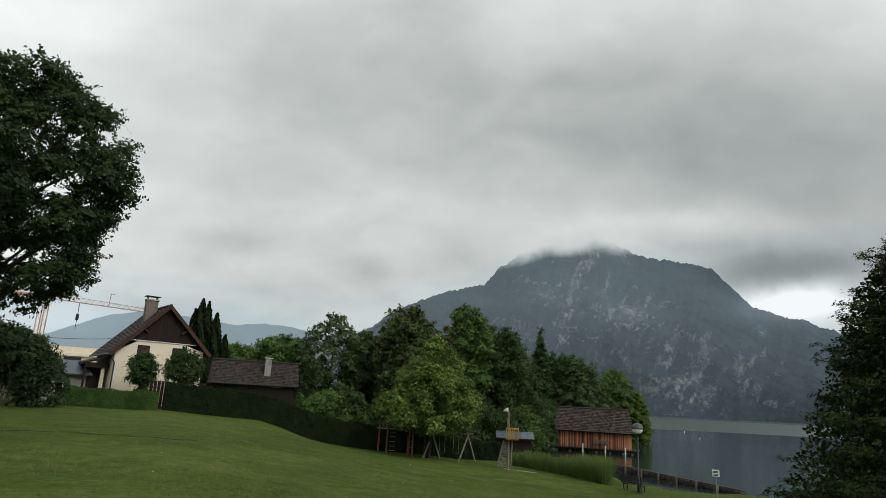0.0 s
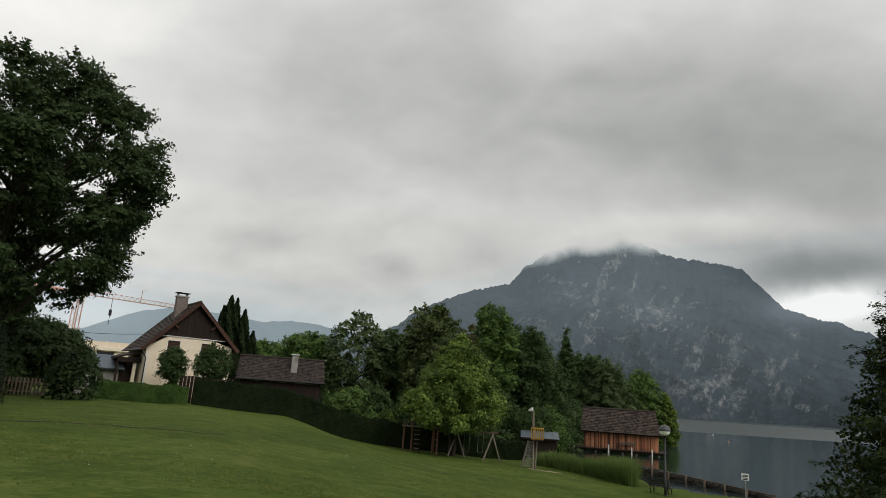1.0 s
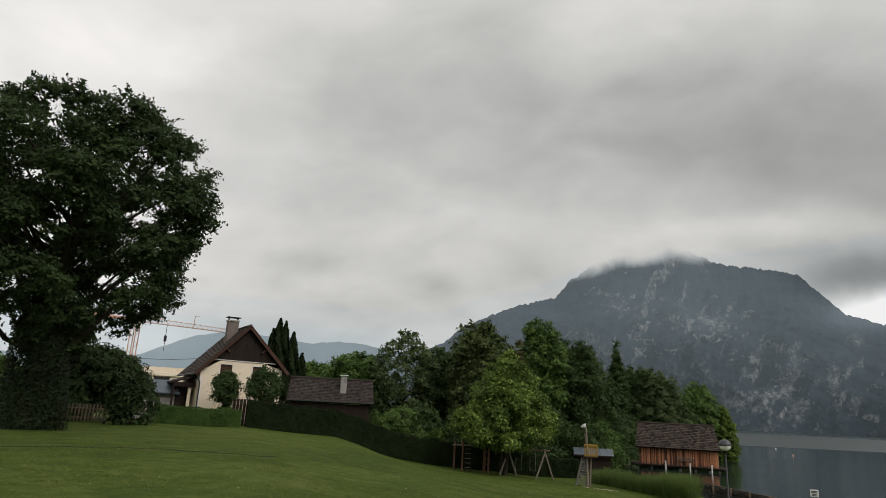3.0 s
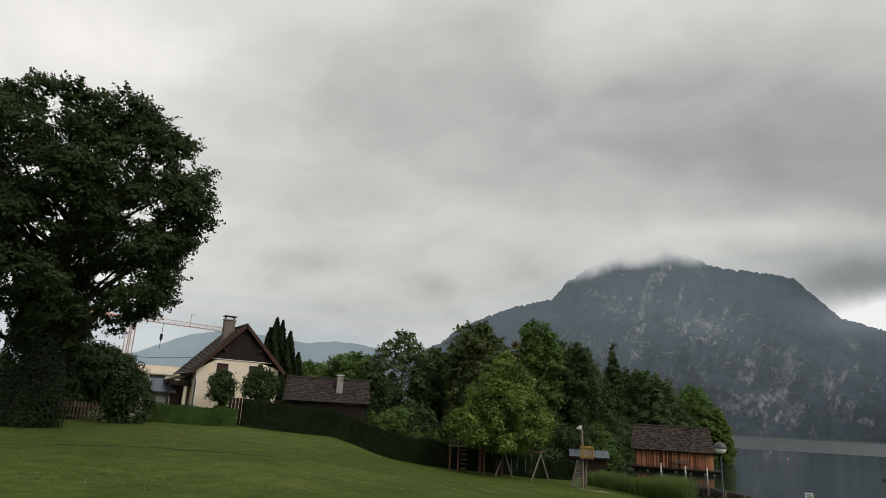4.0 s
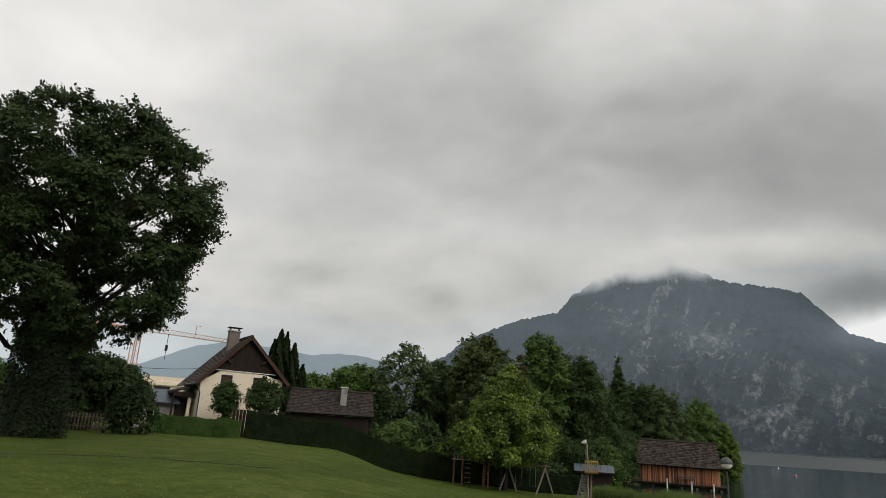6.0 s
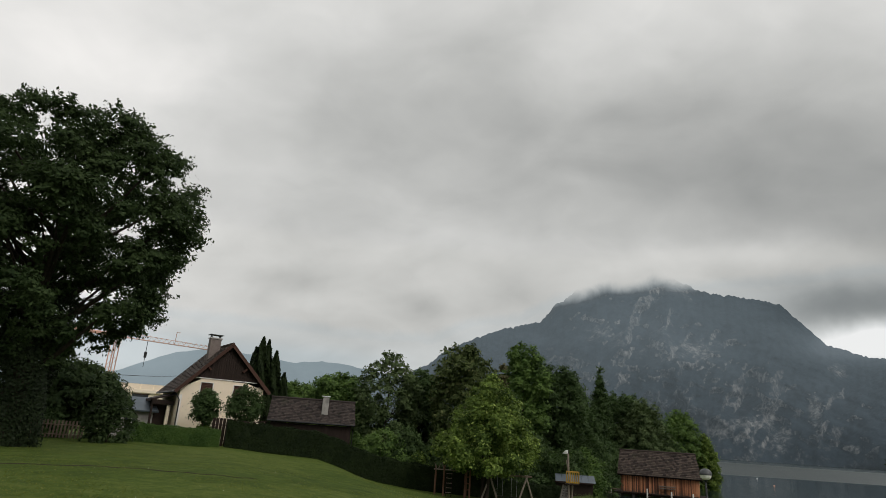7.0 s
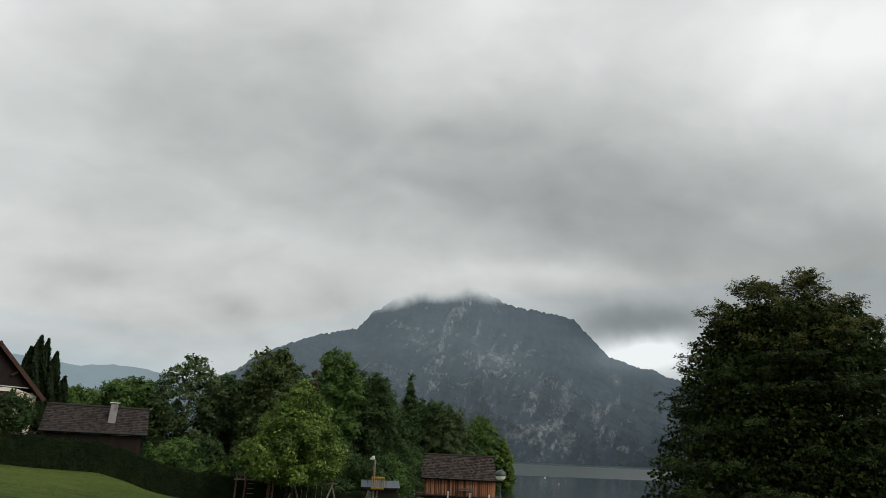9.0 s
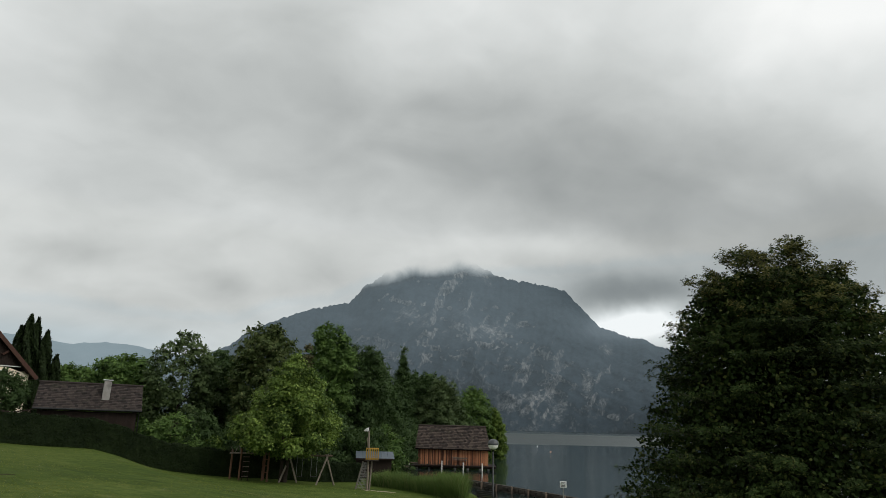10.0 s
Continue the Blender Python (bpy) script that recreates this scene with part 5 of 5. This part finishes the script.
def build_climber():
    c = thing("climbing_frame", facing(-3.75, 50.0), "red-brown wooden climbing frame with ladder", "climbing frame")
    for x, y, h, m in ((-0.97, 0.3, 2.1, "play_wood"), (-0.33, -0.3, 2.2, "play_wood"), (1.28, 0.3, 1.95, "play_wood"), (1.62, -0.3, 1.95, "play_wood"), (-0.97, 1.3, 2.0, "play_wood"), (1.4, 1.3, 1.9, "play_wood")):
        rod((x, y, -0.15), (x + 0.02, y, h), 0.065, m, c, "post")
    for x in (-0.12, 0.28):
        rod((x, -0.3, -0.1), (x, -0.3, 1.7), 0.03, "dark_wood", c, "ladder_rail")
    for z in (0.3, 0.62, 0.95, 1.3, 1.62):
        rod((-0.14, -0.34, z), (0.30, -0.34, z), 0.026, "pale_wood", c, "rung", "pale wooden rung")
    for k in range(5):
        part("plank", box((1.35, 0.2, 0.05), (-0.45, -0.2 + 0.24 * k, 1.86)), M["pale_wood"], c)
    rod((0.2, 0.0, 1.85), (1.75, 0.0, 1.83), 0.05, "old_wood", c, "beam")
    for z in (0.55, 1.0, 1.45):
        rod((1.28, 0.0, z), (1.66, 0.0, z), 0.03, "play_wood", c, "rung")
    for x, dx, z in ((-0.9, -0.22, 2.35), (-0.75, 0.16, 2.3), (-0.35, 0.24, 2.38), (-0.4, -0.12, 2.42), (0.15, 0.2, 2.25)):
        part("branch", tube([(x, 0, 1.9), (x + dx * 0.5, 0.02, z - 0.15), (x + dx, 0, z)], [0.04, 0.03, 0.012], 6), M["pale_wood"], c, "bare forked branch")


def build_lookout():
    m = thing("lookout_mast", facing(6.5, 48.0) @ Matrix.Scale(0.9, 4), "wooden play mast with yellow basket and rope net", "play structure")
    rod((0.02, 0, -0.2), (-0.02, 0, 2.35), 0.075, "pale_wood", m, "post")
    rod((0.16, 0.2, -0.2), (0.28, 0.15, 2.2), 0.07, "pale_wood", m, "post")
    rod((-0.95, 0.1, -0.1), (-0.42, 0.1, 2.15), 0.06, "pale_wood", m, "post")
    rod((0.0, 0.1, 2.2), (-0.08, 0.1, 4.5), 0.075, "pale_wood", m, "mast", "tall grey mast")
    rod((-0.02, 0.12, 2.6), (-0.2, 0.12, 4.0), 0.03, "pale_wood", m, "mast")
    part("platform", box((1.1, 1.1, 0.07), (0.25, 0.15, 2.22)), M["dark_wood"], m)
    basket = part("basket", box((0.95, 0.05, 0.08), (0.28, -0.32, 3.14)), M["yellow"], m, "yellow slatted basket")
    for z in (2.35, 3.14):
        for y in (-0.32, 0.6):
            part("rail", box((0.98, 0.045, 0.09), (0.28, y, z)), M["yellow"], basket)
        for x in (-0.2, 0.76):
            part("rail", box((0.045, 0.9, 0.09), (x, 0.14, z)), M["yellow"], basket)
    for k in range(7):
        x = -0.19 + 0.157 * k
        for y in (-0.35, 0.63):
            part("slat", box((0.065, 0.025, 0.84), (x, y, 2.75)), M["yellow"], basket)
    for k in range(6):
        for x in (-0.225, 0.785):
            part("slat", box((0.025, 0.065, 0.84), (x, -0.25 + 0.157 * k, 2.75)), M["yellow"], basket)
    net = thing("net_frame", Matrix.Identity(4), "", "")
    net.parent = m
    for k in range(9):
        f = k / 8
        part("rope", tube([(-0.92 + 0.90 * f, 0.05, 0.1), (-0.43 + 0.42 * f, 0.05, 2.1)], 0.02, 4), M["rope"], net)
    for k in range(10):
        z = 0.2 + 0.2 * k
        x = -0.92 + 0.49 * (z - 0.1) / 2.0
        part("rope", tube([(x, 0.05, z), (0.0, 0.05, z)], 0.02, 4), M["rope"], net)
    flag = bmesh.new()
    vs = [flag.verts.new(q) for q in ((-0.08, 0.1, 4.78), (-0.08, 0.1, 4.46), (-0.52, 0.16, 4.48), (-0.42, 0.12, 4.62), (-0.28, 0.05, 4.74))]
    flag.faces.new(vs)
    r = bmesh.ops.extrude_face_region(flag, geom=flag.faces[:])
    bmesh.ops.translate(flag, vec=(0, 0.02, 0), verts=[v for v in r["geom"] if isinstance(v, bmesh.types.BMVert)])
    bmesh.ops.recalc_face_normals(flag, faces=flag.faces)
    part("pennant", flag, M["white"], m, "white pennant with dark edge")
    part("pennant_band", box((0.06, 0.05, 0.4), (-0.06, 0.11, 4.6)), M["black"], m)


build_swing()
build_climber()
build_lookout()


def build_shed():
    s = thing("low_shed", facing(5.95, 60.0), "low dark shed with grey-blue sheet roof behind hedge", "shed")
    z0 = -s.location.z
    part("wall", box((3.2, 2.0, 2.3), (1.05, 1.0, 2.15 + z0 - 1.15)), M["dark_wood"], s)
    for k in range(4, 10):
        x0 = -2.9 + 0.58 * k
        q = [(x0, -0.3, 2.15 + z0), (x0 + 0.57, -0.3, 2.15 + z0), (x0 + 0.50, 1.7, 2.68 + z0), (x0 - 0.05, 1.7, 2.68 + z0)]
        part("roof_sheet", slab(q, 0.05), M["roof_blue"], s)
    part("roof_edge", box((3.4, 0.08, 0.14), (1.05, -0.33, 2.08 + z0)), M["dark_wood"], s)


build_shed()


# ---- lakeside ----
def build_lamp():
    p = stand(17.3, 40.0)
    h = 4.39 - p.z
    lamp = thing("street_lamp", p, "dark green lamp post with half-domed globe", "street lamp")
    part("pole", tube([(0, 0, -0.2), (0, 0, 0.9), (0, 0, 0.92), (0, 0, h - 0.62)], [0.075, 0.07, 0.052, 0.045], 12), M["metal_dark"], lamp, smooth=True)
    part("base_plate", lathe([(0.14, -0.05), (0.14, 0.03), (0.09, 0.06)], 14), M["metal_dark"], lamp)
    part("collar", lathe([(0.06, h - 0.72), (0.12, h - 0.62), (0.12, h - 0.58), (0.05, h - 0.56)], 14), M["metal_dark"], lamp)
    globe = [(0.12, h - 0.60), (0.20, h - 0.57), (0.28, h - 0.47), (0.31, h - 0.36), (0.315, h - 0.33)]
    part("globe", lathe(globe, 24), M["globe"], lamp, "milky white glass bowl", smooth=True)
    dome = [(0.335, h - 0.345), (0.34, h - 0.30), (0.315, h - 0.19), (0.25, h - 0.09), (0.14, h - 0.02), (0.04, h)]
    part("shade", lathe(dome, 24), M["dome"], lamp, "grey metal dome", smooth=True)


def build_bench():
    b = thing("park_bench", Matrix.Translation(stand(16.95, 41.0)) @ pose(0, 0, 0, 0, 0, -52) @ Matrix.Scale(0.85, 4), "dark wooden park bench facing the lake", "bench")
    for k in range(4):
        part("seat_slat", box((1.75, 0.1, 0.04), (0, -0.2 + 0.125 * k, 0.45)), M["black"], b)
    for k in range(4):
        part("back_slat", box((1.75, 0.035, 0.11), (0, -0.3 - 0.03 * k, 0.56 + 0.13 * k), (12, 0, 0)), M["black"], b)
    for x in (-0.7, 0.7):
        f = part("side_frame", box((0.06, 0.5, 0.05), (x, 0, 0.40)), M["metal_dark"], b)
        part("leg", box((0.06, 0.06, 0.5), (x, 0.2, 0.18)), M["metal_dark"], f)
        part("leg", box((0.06, 0.06, 1.05), (x, -0.27, 0.46), (12, 0, 0)), M["metal_dark"], f)


def build_sign():
    p = stand(23.22, 40.0)
    top = 2.1 - p.z
    s = thing("notice_sign", Matrix.Translation(p) @ pose(0, 0, 0, 0, 0, -20), "small white notice board on a steel post", "sign")
    rod((0, 0, -0.2), (0, 0, top), 0.035, "steel", s, "post")
    board = part("board", box((0.38, 0.03, 0.36), (0, -0.05, top - 0.16)), M["white"], s)
    for z, w in ((0.10, 0.26), (0.03, 0.30), (-0.05, 0.22), (-0.12, 0.26)):
        part("text_bar", box((w, 0.006, 0.04), (0, -0.069, top - 0.16 + z), bevel=0), M["metal_dark"], board)


build_lamp()
build_bench()
build_sign()


def build_breakwater():
    rng = random.Random(12)
    a, b = polar(14.2, 60.5), polar(25.2, 49.0)
    run = b - a
    wall = thing("breakwater", Matrix.Translation(a) @ pose(0, 0, 0, 0, 0, math.degrees(math.atan2(run.y, run.x))), "low breakwater of stone blocks between timber posts", "breakwater")
    n = 24
    step = run.length / n
    for k in range(n):
        f = k / n
        top = 0.58 - 0.34 * f
        for row in range(3):
            h = (top + 0.6) / 3
            bm = box((step * rng.uniform(0.86, 0.97), rng.uniform(0.42, 0.55), h * 0.94), bevel=0.04)
            for v in bm.verts:
                v.co += Vector((rng.uniform(-0.03, 0.03), rng.uniform(-0.04, 0.04), rng.uniform(-0.03, 0.03)))
            ob = part("stone", bm, M["stone"], wall)
            ob.location = (step * (k + 0.5) + (row % 2) * 0.2, 0, -0.6 + h * (row + 0.5))
        if k % 3 == 0:
            part("post", tube([(step * k, -0.34, -1.2), (step * k, -0.33, top + 0.12)], 0.09, 7), M["old_wood"], wall)
    part("capping", box((run.length, 0.3, 0.07), (run.length / 2, 0, 0.44), (0, math.degrees(0.34 / run.length), 0)), M["stone"], wall)


def build_bank_stones():
    rng = random.Random(14)
    edge = thing("shore_edging", Vector((15.2, 43.5, 0)), "row of weathered stones edging the grassy bank", "stone edging")
    path = [Vector((15.2, 43.5, 0)), Vector((18, 42.5, 0)), Vector((22.2, 41.7, 0)), Vector((29, 36.9, 0)), Vector((33, 33.0, 0))]
    for a, b in zip(path, path[1:]):
        n = int((b - a).length / 0.55)
        for k in range(n):
            p = a.lerp(b, (k + 0.5) / n)
            for row in range(1):
                bm = box((rng.uniform(0.42, 0.6), rng.uniform(0.3, 0.42), 0.24), bevel=0.07)
                for v in bm.verts:
                    v.co += Vector((rng.uniform(-0.05, 0.05), rng.uniform(-0.05, 0.05), rng.uniform(-0.03, 0.03)))
                ob = part("stone", bm, M["stone"], edge)
                ob.location = p - path[0] + Vector((0, 0, 0.08))
                ob.rotation_euler.z = math.atan2(b.y - a.y, b.x - a.x) + rng.uniform(-0.15, 0.15)


build_breakwater()
build_bank_stones()


def blades(name, label, category, spots, heights, width, mat, rng, bend):
    """Upright blades, each a bent strip of two quads."""
    k = len(spots)
    a = rng.uniform(0, math.tau, k)
    s = np.stack([np.cos(a), np.sin(a), np.zeros(k)], 1) * (width * rng.uniform(0.6, 1.3, k))[:, None]
    lean = rng.normal(size=(k, 3)) * np.array([1, 1, 0]) * (heights * bend)[:, None]
    up = np.zeros((k, 3))
    up[:, 2] = heights
    m, t = spots + up * 0.55 + lean * 0.35, spots + up * 0.95 + lean
    v = np.stack([spots - s, spots + s, m - s * 0.8, m + s * 0.8, t - s * 0.12, t + s * 0.12], 1).reshape(-1, 3)
    i = np.arange(k)[:, None] * 6
    q = np.concatenate([i + [0, 1, 3, 2], i + [2, 3, 5, 4]])
    o = spots.mean(0)
    ob = new(name, quads_mesh(name, v - o, q, M[mat]))
    ob.location = o
    return tagged(ob, label, category, kind="stuff")


rng = np.random.default_rng(77)
f = rng.uniform(0, 1, 22000) ** 0.85
az = 7.2 + 7.6 * f + rng.normal(size=len(f)) * 0.25
dist = 51.5 - 8.6 * f + rng.uniform(0, 1, len(f)) * (3.2 - 0.6 * f)
rx, ry = np.sin(np.radians(az)) * dist, np.cos(np.radians(az)) * dist
rz = np.maximum(land(rx, ry), -0.3)
blades("reed_bed", "dense bed of tall green reeds at the shore", "reeds", np.stack([rx, ry, rz], 1), (0.95 + 0.5 * smooth((f - 0.6) / 0.25) + 0.12 * np.sin(az * 4) + 0.08 * np.sin(az * 9 + dist)) * rng.uniform(0.7, 1.15, len(f)), 0.012, "reed", rng, 0.28)

# short blades standing up out of the mown lawn
k = 60000
dist = 12.5 + 37 * rng.uniform(0, 1, k) ** 1.2
az = rng.uniform(-52, 24, k)
rx, ry = np.sin(np.radians(az)) * dist, np.cos(np.radians(az)) * dist
keep = (shore_distance(rx, ry) > 1.0) & (np.sin(rx * 0.9 + 2 * np.sin(ry * 0.35)) + np.sin(ry * 1.1 + rx * 0.3) + rng.normal(size=k) * 0.8 > -0.3)
rx, ry = rx[keep], ry[keep]
blades("lawn_grass", "short uneven blades of mown lawn grass", "grass", np.stack([rx, ry, land(rx, ry) - 0.01], 1), rng.uniform(0.02, 0.05, len(rx)), 0.014, "lawn_blade", rng, 1.3)

# daisies
k = 160
az, dist = rng.uniform(-45, 20, k), 10 + 36 * rng.uniform(0, 1, k)
rx, ry = np.sin(np.radians(az)) * dist, np.cos(np.radians(az)) * dist
clump = np.sin(rx * 0.6) * np.sin(ry * 0.45 + 1) > 0.1
rx, ry = rx[clump], ry[clump]
heads = np.stack([rx, ry, land(rx, ry) + 0.06], 1)
flowers = new("daisies", leaf_quads("daisies", heads, unit_rows(np.tile([0.0, -0.3, 1.0], (len(rx), 1))), rng.uniform(0.02, 0.032, len(rx)), M["white"], rng, 0.9))
tagged(flowers, "scattered small white daisies in the lawn", "flowers", kind="stuff")


def strip(name, path, width, mat, label, lift=0.02):
    """A strip lying on the lawn."""
    pts = []
    steps = np.linspace(0, len(path) - 1, 12 * len(path))
    width = np.interp(steps, range(len(path)), width) * (0.7 + 0.5 * np.abs(np.sin(steps * 7.3) * np.sin(steps * 2.9 + 1)))
    path = [(float(np.interp(q, range(len(path)), [e[0] for e in path])), float(np.interp(q, range(len(path)), [e[1] for e in path])) + 0.12 * math.sin(q * 5.1)) for q in steps]
    for i, (a, d) in enumerate(path):
        p = polar(a, d)
        q = polar(*path[min(i + 1, len(path) - 1)]) - polar(*path[max(i - 1, 0)])
        s = Vector((-q.y, q.x, 0)).normalized() * width[i] / 2
        pts.append([(*(p + s * f)[:2], ground_at(*(p + s * f)[:2]) + lift * (1 - abs(f) * 1.6)) for f in (-1, -0.4, 0.4, 1)])
    return tagged(new(name, grid_mesh(name, np.array(pts), M[mat])), label, "ground", kind="structure")


strip("sand_patch", [(6.0, 48.3), (6.6, 47.6), (7.4, 47.3), (8.2, 47.0), (9.0, 46.6)], [0.3, 0.8, 0.9, 0.7, 0.2], "sand", "patch of pale worn sand beside the play mast")
# dark strip laid in place of the shadow along a low terrace lip
strip("worn_edge", [(-46, 26.8), (-39.7, 26.2), (-35, 25.4), (-31.4, 25.6), (-28.8, 25.6), (-26, 25.1), (-24, 24.9), (-21.5, 24.7), (-19.8, 25.0)], [0.2, 0.24, 0.26, 0.2, 0.22, 0.2, 0.16, 0.1, 0.03], "bark", "thin dark strip as the shadow of a low lip across the lawn", 0.05)

# buoys and the far shore's houses
for az, el, mat, lab in ((22.15, -1.78, "crane", "orange mooring buoy floating on the lake"), (19.9, -0.75, "crane", "orange mooring buoy floating on the lake"), (21.0, -1.35, "white", "white mooring buoy floating on the lake")):
    d = 4.9 / math.tan(radians(-el))
    b = thing("buoy", polar(az, d, 0.05), lab, "buoy", "mooring buoys")
    part("float", lathe([(0.03, -0.2), (0.12, -0.1), (0.15, 0.04), (0.12, 0.14), (0.04, 0.2)], 14), M[mat], b, smooth=True)
    part("ring", tube([(0, 0, 0.18), (0, 0, 0.26)], 0.02, 6), M["steel"], b)
for i, (az, w) in enumerate(((18.6, 9), (19.3, 7), (20.1, 11), (20.5, 7), (22.4, 8), (23.4, 10), (27.0, 8))):
    hs = thing("lakeside_house", Matrix.Translation(polar(az, 2470, 0)) @ pose(0, 0, 0, 0, 0, -az), "tiny pale house on the far shore", "house", "houses on the far shore")
    part("wall", box((w, 8, 9), (0, 0, 1.0)), M["grey"], hs)
    part("roof", prism([(-w / 2 - 0.6, 5.5), (w / 2 + 0.6, 5.5), (0, 9)], -4.6, 4.6), M["brick"], hs)

# ---- beyond the garden ----
def build_crane():
    d = 150.0
    base = polar(-32.35, d)
    base.z = ground_at(base.x, base.y)
    tip = polar(-25.3, d * 1.02)
    c = thing("tower_crane", Matrix.Translation(base), "orange lattice tower crane behind the houses", "crane")
    top = EYE.z + 0.1105 * d - base.z
    w = 0.62
    mast = part("mast", box((0.2, 0.2, 0.2), (0, 0, 0)), M["crane"], c)
    for x in (-w, w):
        for y in (-w, w):
            rod((x, y, 0), (x, y, top), 0.11, "crane", mast, "chord", sides=5)
    n = 14
    for k in range(n):
        z0, z1 = top * k / n, top * (k + 1) / n
        s = 1 if k % 2 else -1
        rod((-w * s, -w, z0), (w * s, -w, z1), 0.05, "crane", mast, "brace", sides=5)
        rod((-w * s, w, z0), (w * s, w, z1), 0.05, "crane", mast, "brace", sides=5)
    v = tip - base
    v.z = 0
    u = v.normalized()
    jib = part("jib", box((0.3, 0.3, 0.3), (0, 0, top)), M["crane"], c)
    far, side = u * v.length, Vector((-u.y, u.x, 0)) * 0.55
    end_z = EYE.z + 0.1060 * d * 1.02 - base.z
    lo0, lo1 = Vector((0, 0, top - 0.2)), far + Vector((0, 0, end_z - 0.3))
    for s in (-1, 1):
        rod(lo0 + side * s, lo1 + side * s, 0.055, "crane", jib, "chord", sides=5)
    rod(lo0 + Vector((0, 0, 1.1)), lo1 + Vector((0, 0, 0.7)), 0.055, "crane", jib, "chord", sides=5)
    for k in range(18):
        a, b = lo0.lerp(lo1, k / 18), lo0.lerp(lo1, (k + 0.5) / 18)
        rod(a + side, b + Vector((0, 0, 1.0)), 0.04, "crane", jib, "brace", sides=4)
        rod(b + Vector((0, 0, 1.0)), lo0.lerp(lo1, (k + 1) / 18) - side, 0.04, "crane", jib, "brace", sides=4)
    cab = part("cab", box((1.0, 1.0, 1.3), (0.9, -0.5, top - 1.0), bevel=0.1), M["trim"], c)
    part("counter_jib", tube([(0, 0, top), -u * 9 + Vector((0, 0, top + 0.3))], 0.4, 6), M["crane"], c)
    part("counterweight", box((1.6, 1.6, 2.0), -u * 8.5 + Vector((0, 0, top - 0.9))), M["grey"], c)
    q = lo0.lerp(lo1, 0.33)
    part("hoist_rope", tube([q, q - Vector((0, 0, 2.6))], 0.06, 5), M["metal_dark"], c)
    part("hook_block", box((0.5, 0.5, 1.3), q - Vector((0, 0, 3.0)), bevel=0.1), M["metal_dark"], c)
    part("hoist_rope", tube([q - Vector((0, 0, 3.6)), q - Vector((0, 0, 5.6))], 0.05, 5), M["metal_dark"], c)
    q = lo0.lerp(lo1, 0.62)
    part("lamp_arm", tube([q, q + Vector((0.1, 0, 2.8)), q + Vector((1.2, -0.4, 2.6))], 0.07, 5), M["crane"], c)


build_crane()


def build_hall():
    az = -29.9
    p = polar(az, 95)
    p.z = ground_at(p.x, p.y)
    h = thing("white_hall", Matrix.Translation(p) @ pose(0, 0, 0, 0, 0, -az - 6), "pale cream flat-roofed building behind the garden", "building")
    t = 9.5 - p.z
    part("wall", box((9.0, 7, t - 1.2), (0, 3.5, (t - 1.2) / 2)), M["canvas"], h)
    part("roof", box((9.6, 7.6, 0.5), (0, 3.5, t - 0.95)), M["canvas"], h)
    part("parapet", prism([(-4.2, t - 0.7), (4.6, t - 0.7), (4.2, t), (-3.9, t)], 0.6, 6), M["canvas"], h, "cream sloping roof edge")
    for x in (0.2,):
        w = part("window", box((2.0, 0.06, 1.0), (x, -0.03, t - 1.9)), M["glass"], h)
        part("frame", box((2.2, 0.08, 0.09), (x, -0.05, t - 1.36)), M["red_wood"], w)
        part("frame", box((2.2, 0.08, 0.09), (x, -0.05, t - 2.44)), M["red_wood"], w)
    for k in range(5):
        part("rib", box((0.07, 0.05, 0.75), (-3.2 + 1.6 * k, 0.57, t - 0.35)), M["plaster"], h)


build_hall()
a, b = polar(-36, 88, 5 + 88 * 0.060), polar(-22.5, 92, 5 + 92 * 0.079)
wire = thing("overhead_cable", a, "thin dark overhead cable behind the house", "cable")
part("cable", tube([Vector((0, 0, -1.0 * (1 - (2 * f - 1) ** 2))) + (b - a) * f for f in np.linspace(0, 1, 13)], 0.03, 5), M["black"], wire)
for e, q in ((Vector((0, 0, 0)), a), (b - a, b)):
    part("pole", tube([e + Vector((0, 0, ground_at(q.x, q.y) - a.z - e.z - 0.3)), e + Vector((0, 0, 0.3))], 0.11, 8), M["old_wood"], wire)


def build_fence(name, path, height, mat, label, gap, solid):
    a, b = polar(*path[0]), polar(*path[1])
    fence = thing(name, Vector((a.x, a.y, ground_at(a.x, a.y))), label, "fence")
    run = b - a
    n = int(run.length / gap)
    turn = math.atan2(run.y, run.x)
    board = ends(box((gap * solid, 0.025, height), (0, 0, height / 2), bevel=0.008), "picket", M[mat])
    for k in range(n):
        p = a + run * (k + 0.5) / n
        ob = part("picket", board, None, fence)
        ob.location = (p.x - a.x, p.y - a.y, ground_at(p.x, p.y) - fence.location.z + 0.05)
        ob.rotation_euler.z = turn
    for z in (0.25, 0.8):
        part("rail", tube([(0, 0, height * z), (run.x, run.y, height * z + ground_at(b.x, b.y) - fence.location.z)], 0.035, 6), M[mat], fence)


build_fence("picket_fence", [(-37.8, 49.5), (-33.2, 49.5)], 1.1, "old_wood", "weathered grey picket fence under the trees", 0.2, 0.55)
build_fence("garden_fence", [(-24.0, 50.6), (-21.0, 50.6)], 1.95, "dark_wood", "dark wooden garden fence beside the hedge", 0.24, 0.88)
